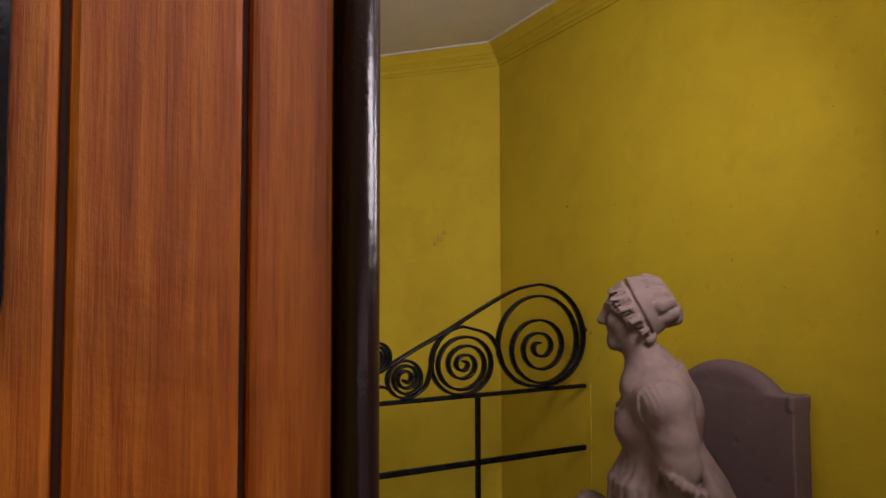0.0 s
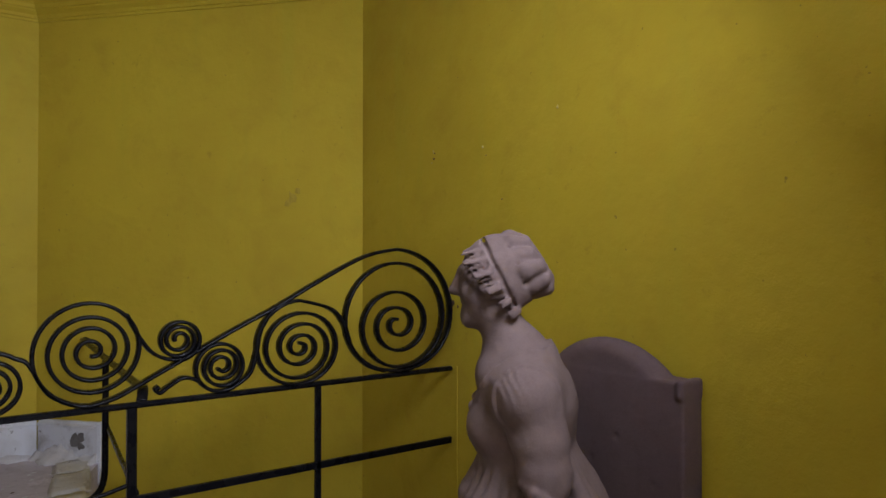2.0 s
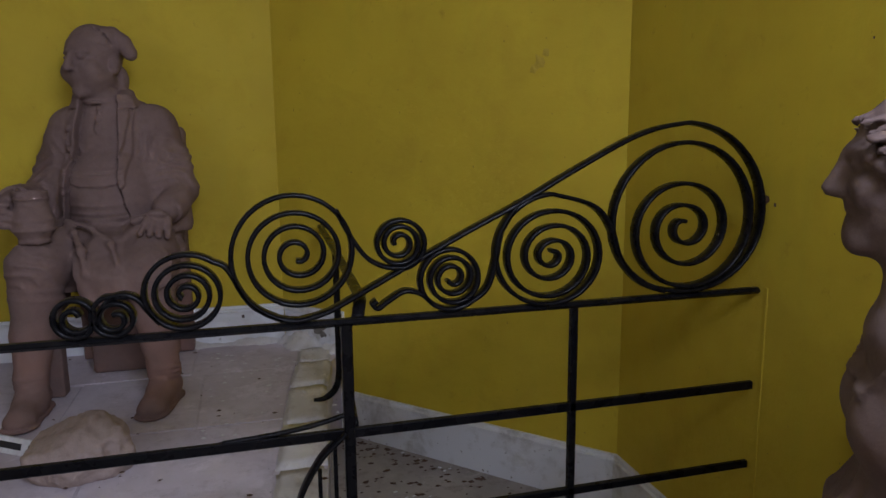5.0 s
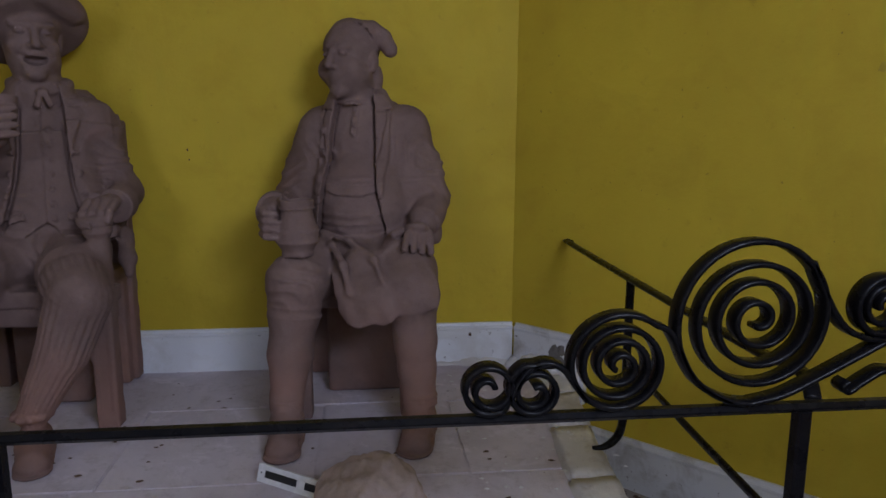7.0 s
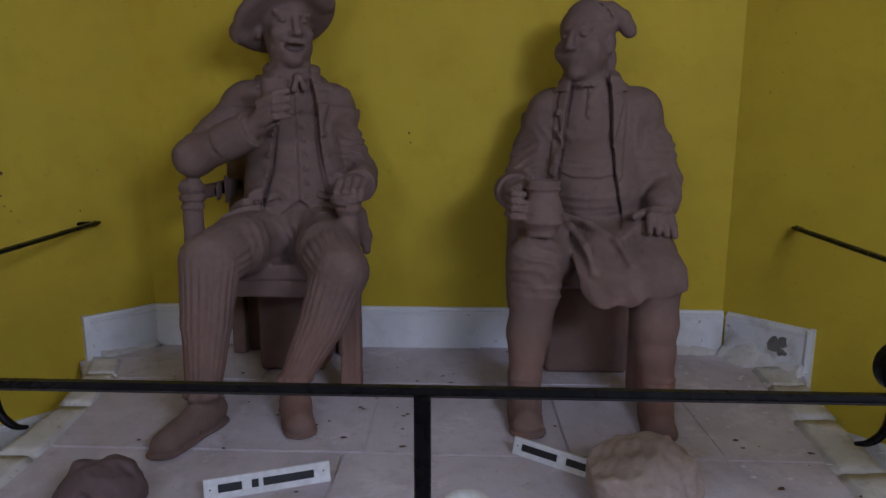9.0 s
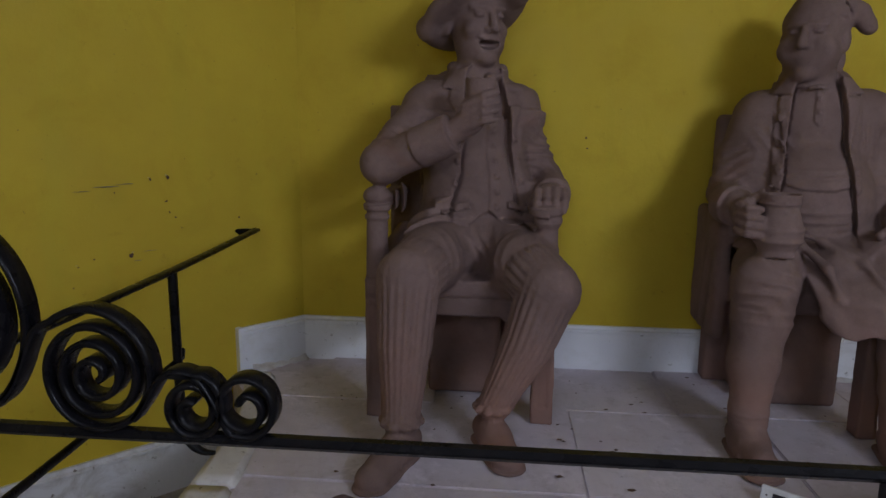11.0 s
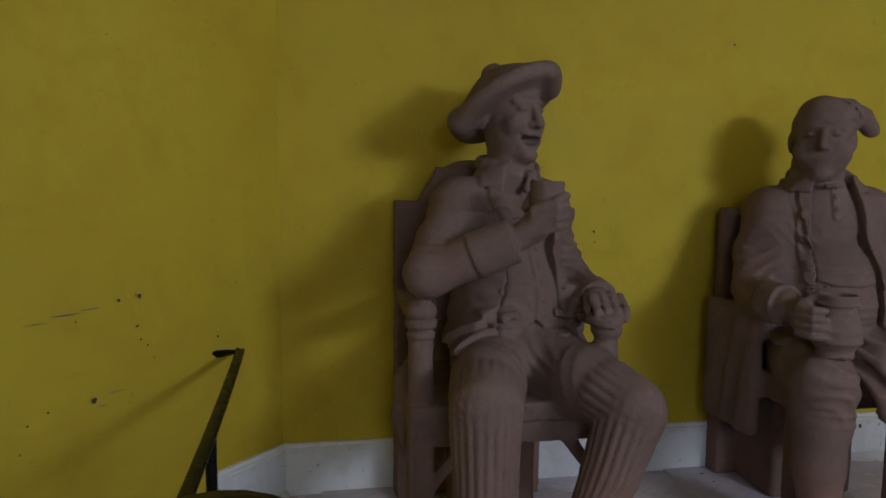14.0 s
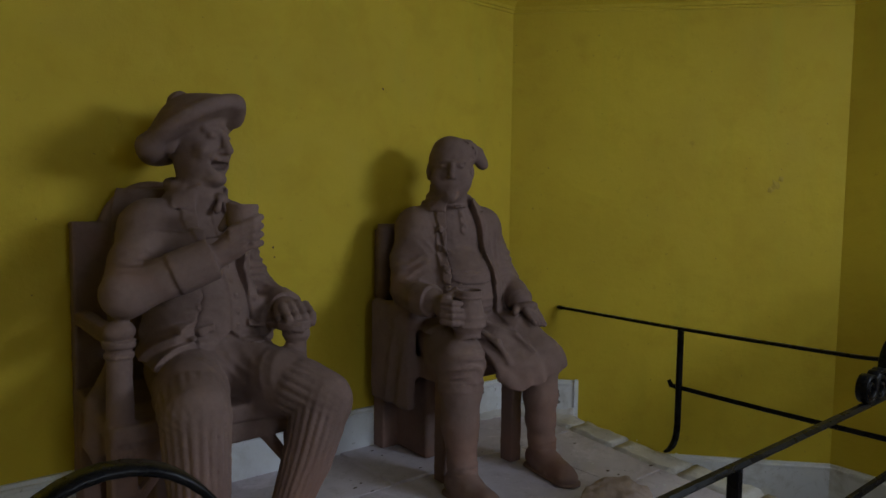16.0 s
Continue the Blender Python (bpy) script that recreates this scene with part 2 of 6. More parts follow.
def sweep(points, half_w, half_t, side, chamfer=0.3, bm=None, taper=None, closed_ends=True):
    """A bar of chamfered section along points: half_w along side, half_t across it."""
    bm = bm or bmesh.new()
    pts = [Vector(p) for p in points]
    side = Vector(side).normalized()
    rings = []
    for i, p in enumerate(pts):
        t = (pts[min(i + 1, len(pts) - 1)] - pts[max(i - 1, 0)]).normalized()
        s = (side - t * side.dot(t)).normalized()
        n = t.cross(s).normalized()
        k = taper(i / (len(pts) - 1)) if taper else 1.0
        w, h = half_w * k, half_t * k
        c = min(w, h) * chamfer * 2
        sec = [(-w, -h + c), (-w, h - c), (-w + c, h), (w - c, h), (w, h - c), (w, -h + c), (w - c, -h), (-w + c, -h)]
        rings.append([bm.verts.new(p + s * a + n * b) for a, b in sec])
    for a, b in zip(rings, rings[1:]):
        for j in range(8):
            bm.faces.new((a[j], a[(j + 1) % 8], b[(j + 1) % 8], b[j]))
    if closed_ends:
        bm.faces.new(rings[0])
        bm.faces.new(rings[-1][::-1])
    return bm


def glide(points, n=12):
    """Catmull-Rom curve through points."""
    pts = [Vector(p) for p in points]
    out = []
    for i in range(len(pts) - 1):
        p0, p1, p2, p3 = pts[max(i - 1, 0)], pts[i], pts[i + 1], pts[min(i + 2, len(pts) - 1)]
        for k in range(n):
            t = k / n
            out.append(0.5 * ((2 * p1) + (p2 - p0) * t + (2 * p0 - 5 * p1 + 4 * p2 - p3) * t * t + (3 * p1 - p0 - 3 * p2 + p3) * t ** 3))
    out.append(pts[-1])
    return out


def lathe(profile, centre, steps=32):
    bm = bmesh.new()
    rings = []
    for r, z in profile:
        rings.append([bm.verts.new((centre[0] + r * math.cos(2 * math.pi * k / steps), centre[1] + r * math.sin(2 * math.pi * k / steps), centre[2] + z)) for k in range(steps)])
    for a, b in zip(rings, rings[1:]):
        for k in range(steps):
            bm.faces.new((a[k], a[(k + 1) % steps], b[(k + 1) % steps], b[k]))
    bm.faces.new(rings[0][::-1])
    bm.faces.new(rings[-1])
    return bm


def thing(name, label, category, group="", kind="", at=(0, 0, 0)):
    ob = new(name)
    ob.location = at
    return tagged(ob, label, category, group, kind)


# ---- the room ----
FLOOR_Z, DAIS_Z, RAIL_Z, CEIL_Z = 0.10, 0.50, 1.07, 2.71
CORNERS = [(1.81, 0.71), (1.82, 3.15), (0.69, 4.365), (-1.80, 4.365), (-2.93, 3.15), (-2.92, 0.71)]


def inset(poly, d):
    """The open polyline moved d to its left."""
    out = []
    for i, p in enumerate(poly):
        p = Vector(p)
        dirs = []
        if i:
            dirs.append((p - Vector(poly[i - 1])).normalized())
        if i < len(poly) - 1:
            dirs.append((Vector(poly[i + 1]) - p).normalized())
        ns = [Vector((-a.y, a.x)) for a in dirs]
        n = sum(ns, Vector((0, 0))).normalized()
        out.append(p + n * (d / n.dot(ns[0])))
    return out


outer = inset(CORNERS, -0.3)
for i, name in enumerate(("wall_east", "wall_north_east", "wall_north", "wall_north_west", "wall_west")):
    quad = [CORNERS[i], CORNERS[i + 1], outer[i + 1], outer[i]]
    w = link(name, prism([tuple(p) for p in quad], 0.0, CEIL_Z + 0.1), PLASTER, smooth=False)
    tagged(w, "mustard yellow painted plaster wall with scuffs and nail holes", "wall", kind="structure")

# south wall with the doorway and two windows, behind the viewer's first steps
bm = bmesh.new()
for x0, x1, z0, z1 in ((-3.21, -2.2, 0, 2.85), (-2.2, -0.72, 0, 1.1), (-2.2, -0.72, 2.5, 2.85), (-0.72, -0.66, 0, 2.85), (-0.66, 0.3, 2.03, 2.85), (0.3, 1.6, 2.64, 2.85),
                       (0.3, 1.6, 2.03, 2.08), (1.6, 2.11, 0, 2.85), (1.0, 1.6, 0, 2.03)):
    box((x0, 0.53, z0), (x1, 0.71, z1), bm=bm)
tagged(link("wall_south", bm, PLASTER, smooth=False), "yellow painted plaster wall with a doorway and a window", "wall", kind="structure")
for i, (x0, x1, z0, z1, n) in enumerate(((0.3, 1.6, 2.08, 2.64, 3), (-2.2, -0.72, 1.1, 2.5, 3))):
    win = thing(f"window_{i + 1}", ("wide white fanlight window over the door", "white painted three-light window in the yellow wall")[i], "window", kind="structure")
    bm = bmesh.new()
    box((x0, 0.54, z0), (x1, 0.58, z0 + 0.04), bm=bm)
    box((x0, 0.54, z1 - 0.04), (x1, 0.58, z1), bm=bm)
    xs = np.linspace(x0 + 0.02, x1 - 0.02, n + 1)
    for x in xs:
        box((x - 0.02, 0.542, z0 + 0.04), (x + 0.02, 0.578, z1 - 0.04), bm=bm)
    part("window_frame", bm, WHITE, win)
    for a, c in zip(xs, xs[1:]):
        pane = part("pane", box((a + 0.02, 0.555, z0 + 0.04), (c - 0.02, 0.56, z1 - 0.04)), GLASS, win)
        pane.visible_shadow = False

bm = prism([(-3.4, 0.53), (2.3, 0.53), (2.3, 4.9), (-3.4, 4.9)], CEIL_Z, CEIL_Z + 0.12)
tagged(link("ceiling", bm, CEILING, smooth=False), "off-white painted plaster ceiling", "ceiling", kind="structure")
bm = prism([(-3.4, -2.8), (3.9, -2.8), (3.9, 4.9), (-3.4, 4.9)], -0.05, FLOOR_Z)
tagged(link("floor", bm, FLOOR, smooth=False), "dirty grey stone floor strewn with flakes and dead leaves", "floor", kind="structure")
# unseen ground, dark so that little light bounces up onto the door
bm = prism([(-60, -90), (60, -90), (60, 60), (-60, 60)], -0.3, -0.06)
tagged(link("ground", bm, DARK_GROUND, smooth=False), "plain unseen ground, set dark to bounce less light on the door", "ground", kind="structure")
# added porch, never seen; its ceiling keeps the sun lamp off the door
for name, lo, hi in (("wall_added_porch_west", (-0.85, -2.8, 0), (-0.66, 0.53, 3.0)), ("wall_added_porch_east", (3.7, -2.8, 0), (3.89, 0.53, 3.0))):
    tagged(link(name, box(lo, hi), PLASTER, smooth=False), "painted plaster side wall of an added porch, out of view", "wall", kind="structure")
tagged(link("added_porch_ceiling", box((-0.85, -2.8, 3.0), (3.89, 0.53, 3.1)), CEILING, smooth=False), "off-white ceiling of an added, unseen porch, keeps sun off the door", "ceiling", kind="structure")


def moulding(name, path, profile, mat, label):
    """profile: (distance into the room, height) pairs, swept along the path at the walls' feet or tops."""
    bm = bmesh.new()
    rows = []
    for d, z in profile:
        rows.append([bm.verts.new((p.x, p.y, z)) for p in inset(path, d)])
    n = len(rows)
    for k in range(n):
        a, b = rows[k], rows[(k + 1) % n]
        for i in range(len(path) - 1):
            bm.faces.new((a[i], a[i + 1], b[i + 1], b[i]))
    bm.faces.new([r[0] for r in rows])
    bm.faces.new([r[-1] for r in rows][::-1])
    return tagged(link(name, bm, mat, smooth=False), label, name.split("_")[0], kind="structure")


C = CEIL_Z
moulding("trim", CORNERS, [(-0.01, C - 0.105), (0.008, C - 0.105), (0.01, C - 0.092), (0.016, C - 0.09), (0.02, C - 0.075), (0.036, C - 0.06), (0.04, C - 0.052),
                           (0.046, C - 0.05), (0.052, C - 0.034), (0.068, C - 0.018), (0.075, C - 0.008), (0.075, C + 0.004), (-0.01, C + 0.004)], PLASTER,
         "yellow painted moulded plaster cornice under the ceiling")
moulding("trim", CORNERS, [(-0.01, C - 0.008), (0.085, C - 0.007), (0.086, C + 0.003), (-0.01, C + 0.004)], CEILING, "thin white line between cornice and ceiling")


def skirting(z0, z1):
    return [(-0.01, z0), (0.02, z0), (0.02, z1 - 0.03), (0.024, z1 - 0.026), (0.024, z1 - 0.016), (0.016, z1 - 0.012), (0.013, z1), (-0.01, z1)]


def along(a, b, d):
    a, b = Vector(a), Vector(b)
    return tuple(a + (b - a).normalized() * d)


RE, LE = along(CORNERS[2], CORNERS[1], 0.36), along(CORNERS[3], CORNERS[4], 0.285)
moulding("baseboard", [CORNERS[2], CORNERS[3], LE], skirting(DAIS_Z - 0.1, 0.68), WHITE, "white painted skirting board above the stone dais")
moulding("baseboard", [RE, (0.708, 4.344)], skirting(DAIS_Z - 0.1, 0.68), SHABBY, "flaking white skirting board with a broken patch")
moulding("baseboard", [CORNERS[0], CORNERS[1], CORNERS[2]], skirting(FLOOR_Z, 0.31), SHABBY, "dirty flaking white skirting board on the lower floor")
moulding("baseboard", [CORNERS[3], CORNERS[4], CORNERS[5]], skirting(FLOOR_Z, 0.31), SHABBY, "dirty flaking white skirting board on the lower floor")
for end, corner, s in ((RE, CORNERS[2], 1), (LE, CORNERS[3], -1)):
    d = (Vector(corner) - Vector(end)).normalized()
    n = Vector((-d.y, d.x)) * s
    a, b = Vector(end) - d * 0.022, Vector(end)
    poly = [a - n * 0.01, b - n * 0.01, b + n * 0.03, a + n * 0.03]
    tagged(link("trim", prism([tuple(p) for p in poly], 0.40, 0.684, 0.003), WHITE, smooth=False), "narrow white end strip of the skirting board", "trim", kind="structure")

tagged(link("trim", box((1.8145, 2.448, 0.32), (1.83, 2.456, 1.08), 0.001), PLASTER, smooth=False), "thin yellow painted ridge where the rails meet the wall", "trim", kind="structure")

# ---- stone dais with flagstones and pale kerb stones ----
DAIS = [(0.93, 4.104), (0.69, 4.364), (-1.79, 4.364), (-2.02, 4.117), (-1.85, 3.87), (-1.80, 3.2), (-1.77, 2.6), (0.725, 2.6), (0.785, 3.28), (0.85, 3.9)]
dais = thing("stone_dais", "low stone dais paved with worn flagstones and pale kerb stones", "dais", kind="structure")
part("base", prism(DAIS, FLOOR_Z, DAIS_Z - 0.006), SLAB, dais)
bm = bmesh.new()
box((-1.76, 2.588, FLOOR_Z), (0.72, 2.6, DAIS_Z - 0.03), bm=bm)
part("front_face", bm, KERB, dais)

# ---- wrought iron railing ----
RAIL_Y, MID_X = 2.48, -0.515


def mirror(x):
    return 2 * MID_X - x


def coil(cx, cz, start, turn, radii, steps=10):
    """Points of a coil from the outside in; radii at each quarter turn."""
    out = []
    for q in range((len(radii) - 1) * steps + 1):
        i, f = divmod(q, steps)
        f /= steps
        r0, r1 = radii[i], radii[min(i + 1, len(radii) - 1)]
        rm, rp = radii[max(i - 1, 0)], radii[min(i + 2, len(radii) - 1)]
        r = 0.5 * (2 * r0 + (r1 - rm) * f + (2 * rm - 5 * r0 + 4 * r1 - rp) * f * f + (3 * r0 - rm - 3 * r1 + rp) * f ** 3)
        a = radians(start + turn * 90 * (i + f))
        out.append((cx + r * math.cos(a), cz + r * math.sin(a)))
    return out


def scroll_set():
    """The scrolls of one half: name and points (x, z)."""
    S = []
    left = coil(0.69, 1.221, -90, -1, [0.139, 0.125, 0.124, 0.112, 0.105, 0.093, 0.088, 0.085, 0.074, 0.062, 0.06, 0.055, 0.042, 0.032, 0.027, 0.022, 0.012])
    big = coil(1.578, 1.243, 90, -1, [0.246, 0.21, 0.159, 0.187, 0.2, 0.178, 0.147, 0.126, 0.103, 0.106, 0.092, 0.074, 0.051, 0.054, 0.041, 0.027, 0.012])
    foot = [(p.x, p.y) for p in glide([left[0], (0.745, 1.095), (0.80, 1.122), (0.86, 1.154), (1.04, 1.25), (1.165, 1.312), (1.288, 1.38), (1.415, 1.446), (1.494, 1.475), big[0]], 8)]
    S.append(left[:0:-1] + foot[:-1] + big)
    mid = coil(1.242, 1.19, 90, 1, [0.141, 0.13, 0.113, 0.118, 0.102, 0.103, 0.094, 0.089, 0.068, 0.062, 0.053, 0.049, 0.034, 0.03, 0.023, 0.018, 0.01])
    S.append([tuple(v) for v in [(p.x, p.y) for p in glide([(1.53, 1.087), (1.47, 1.11), (1.415, 1.17), (1.386, 1.25), (1.34, 1.302), mid[0]], 8)]] + mid[1:])
    small = coil(1.014, 1.153, -60, -1, [0.07, 0.071, 0.066, 0.058, 0.058, 0.05, 0.046, 0.043, 0.037, 0.033, 0.028, 0.022, 0.017, 0.011])
    S.append([(p.x, p.y) for p in glide([(1.165, 1.315), (1.125, 1.252), (1.112, 1.19), (1.092, 1.125), small[0]], 8)] + small[1:])
    S.append([(p.x, p.y) for p in glide([(0.851, 1.113), (0.842, 1.105), (0.853, 1.096), (0.875, 1.111), (0.91, 1.13), (0.943, 1.122), (0.968, 1.1)], 8)])
    up = coil(0.9, 1.236, -75, 1, [0.056, 0.053, 0.048, 0.046, 0.044, 0.039, 0.035, 0.031, 0.027, 0.022, 0.017, 0.01])
    S.append([(p.x, p.y) for p in glide([(0.772, 1.312), (0.796, 1.262), (0.83, 1.21), (0.87, 1.186), up[0]], 8)] + up[1:])
    lm = coil(0.478, 1.152, 50, 1, [0.084, 0.078, 0.07, 0.066, 0.062, 0.058, 0.053, 0.046, 0.042, 0.036, 0.03, 0.026, 0.02, 0.014, 0.008])
    S.append([(p.x, p.y) for p in glide([(0.66, 1.085), (0.60, 1.122), (0.563, 1.19), (0.55, 1.208), lm[0]], 8)] + lm[1:])
    c1 = coil(0.35, 1.114, 110, 1, [0.046, 0.037, 0.033, 0.032, 0.03, 0.026, 0.021, 0.015, 0.008])
    c2 = coil(0.281, 1.12, -70, -1, [0.038, 0.036, 0.036, 0.034, 0.029, 0.022, 0.016, 0.009])
    S.append([(p.x, p.y) for p in glide([(0.43, 1.098), (0.412, 1.122), (0.392, 1.15), (0.366, 1.161), (0.34, 1.15), (0.318, 1.115), (0.303, 1.088), c2[0]], 8)] + c2[1:])
    S.append([(p.x, p.y) for p in glide([(0.378, 1.157), c1[0]], 4)] + c1[1:])
    return [[(1.586 + 1.033 * (x - 1.578), z) for x, z in pts] for pts in S]


railing = thing("iron_railing", "black gloss wrought iron railing with large coiled scrolls", "railing")


def iron_bar(name, parent, points, w, h, side, smooth=False, **kw):
    return part(name, sweep(points, w / 2, h / 2, side, **kw), IRON, parent, smooth=smooth)


X_R, X_L = 1.81, mirror(1.81)
iron_bar("top_rail", railing, [(X_L, RAIL_Y, RAIL_Z), (X_R, RAIL_Y, RAIL_Z)], 0.026, 0.016, (0, 1, 0), chamfer=0.42)
iron_bar("middle_rail", railing, [(X_L, RAIL_Y, 0.818), (X_R, RAIL_Y, 0.818)], 0.014, 0.022, (0, 1, 0), chamfer=0.15)
for sgn in (1, -1):
    mx = (lambda x: x) if sgn == 1 else mirror
    iron_bar("lower_rail", railing, [(mx(0.77), RAIL_Y, 0.6), (mx(1.81), RAIL_Y, 0.6)], 0.014, 0.02, (0, 1, 0), chamfer=0.15)
    iron_bar("post", railing, [(mx(1.303), RAIL_Y + 0.002, FLOOR_Z), (mx(1.303), RAIL_Y + 0.002, RAIL_Z - 0.006)], 0.018, 0.018, (0, 1, 0), chamfer=0.15)
    iron_bar("post", railing, [(mx(0.768), RAIL_Y + 0.002, FLOOR_Z), (mx(0.768), RAIL_Y + 0.002, RAIL_Z - 0.006)], 0.026, 0.024, (0, 1, 0), chamfer=0.15)
    for pts in scroll_set():
        if sgn == -1:
            pts = [(x + 0.012, RAIL_Z + (z - 1.075) * 1.1) for x, z in pts]
        iron_bar("scroll", railing, [(mx(x), RAIL_Y, z) for x, z in pts], 0.033, 0.0095, (0, 1, 0), smooth=True, chamfer=0.3)
    # strap that curves down from the post, with thin uprights, and the flat brace beside it
    strap = glide([(mx(0.758), RAIL_Y - 0.01, 0.825), (mx(0.735), RAIL_Y - 0.012, 0.805), (mx(0.699), RAIL_Y - 0.014, 0.77), (mx(0.655), RAIL_Y - 0.016, 0.69),
                   (mx(0.645), RAIL_Y - 0.016, 0.6), (mx(0.67), RAIL_Y - 0.016, 0.5)], 8)
    iron_bar("strap", railing, strap, 0.034, 0.009, (0, 1, 0), smooth=True)
    for x, top in ((0.735, 0.79), (0.7, 0.74)):
        iron_bar("upright", railing, [(mx(x), RAIL_Y + 0.004, FLOOR_Z), (mx(x), RAIL_Y + 0.004, top)], 0.009, 0.009, (0, 1, 0))
    iron_bar("brace", railing, glide([(mx(0.765), RAIL_Y, 0.862), (mx(0.69), RAIL_Y, 0.845), (mx(0.6), RAIL_Y, 0.834), (mx(0.5), RAIL_Y, 0.828)], 6), 0.012, 0.01, (0, 1, 0), smooth=True)
iron_bar("post", railing, [(MID_X + 0.04, RAIL_Y + 0.002, FLOOR_Z), (MID_X + 0.04, RAIL_Y + 0.002, RAIL_Z - 0.006)], 0.026, 0.026, (0, 1, 0), chamfer=0.15)

for sgn in (1, -1):
    mx = (lambda x: x) if sgn == 1 else mirror
    hand_rail = thing("side_handrail", "black iron side handrail fixed to the yellow wall beside the dais", "handrail", "side handrails")
    far, hook = (0.0, 0.0) if sgn == 1 else (-0.018, -0.06)
    iron_bar("rail", hand_rail, glide([(mx(0.905) + hook, 4.165, 1.06), (mx(0.875) + far, 4.15, 1.07), (mx(0.86) + far, 4.09, 1.073), (mx(0.85), 3.43, 1.072), (mx(0.825), 2.75, 1.085), (mx(0.815), 2.6, 1.098),
                                       (mx(0.805), 2.53, 1.1), (mx(0.795), 2.495, 1.075)], 8), 0.028, 0.013, (1, 0, 0), smooth=True)
    iron_bar("post", hand_rail, glide([(mx(0.85), 3.43, 1.068), (mx(0.85), 3.43, 0.9), (mx(0.85), 3.43, 0.72), (mx(0.848), 3.43, 0.62), (mx(0.832), 3.43, 0.565), (mx(0.795), 3.43, 0.535), (mx(0.755), 3.43, 0.532)], 8),
             0.028, 0.022, (0, 1, 0), smooth=True, taper=lambda f: 1.0 if f < 0.75 else 1 - (f - 0.75) * 2.2)
    iron_bar("lower_bar", hand_rail, glide([(mx(0.865), 3.49, 0.825), (mx(0.862), 3.475, 0.808), (mx(0.86), 3.44, 0.803), (mx(0.825), 3.0, 0.81), (mx(0.785), 2.5, 0.825)], 8), 0.012, 0.02, (1, 0, 0), smooth=True)

# ---- door leaf of narrow varnished boards ----
door = thing("door_1", "half of a varnished red-brown boarded double door, shut", "door", kind="structure")
edges = [0.117, 0.073, -0.002, -0.077, -0.152, -0.227, -0.302, -0.377, -0.452, -0.527, -0.602, -0.655]
for b, a in zip(edges, edges[1:]):
    bm = box((a + 0.0017, 0.545, FLOOR_Z + 0.01), (b - 0.0017, 0.578, 2.03), 0.004, seg=2)
    part("board", bm, WOOD, door)
part("backing", box((-0.655, 0.5545, FLOOR_Z + 0.01), (0.127, 0.573, 2.03)), GROOVE, door)
ring = [(0.1285 + 0.0115 * math.cos(a), 0.549 + 0.0135 * math.sin(a)) for a in np.linspace(0, 2 * math.pi, 20, endpoint=False)]
part("edge_bead", prism(ring, FLOOR_Z + 0.01, 2.03), EDGE, door, "dark gloss rounded bead on the meeting edge", smooth=True)
part("bolt", sweep([(-0.03, 0.533, 1.475), (-0.03, 0.533, 1.5), (-0.03, 0.533, 1.98)], 0.010, 0.007, (1, 0, 0), taper=lambda f: 0.7 if f < 0.01 else 1), IRON, door, "black iron bolt")
# ---- carved figures ----


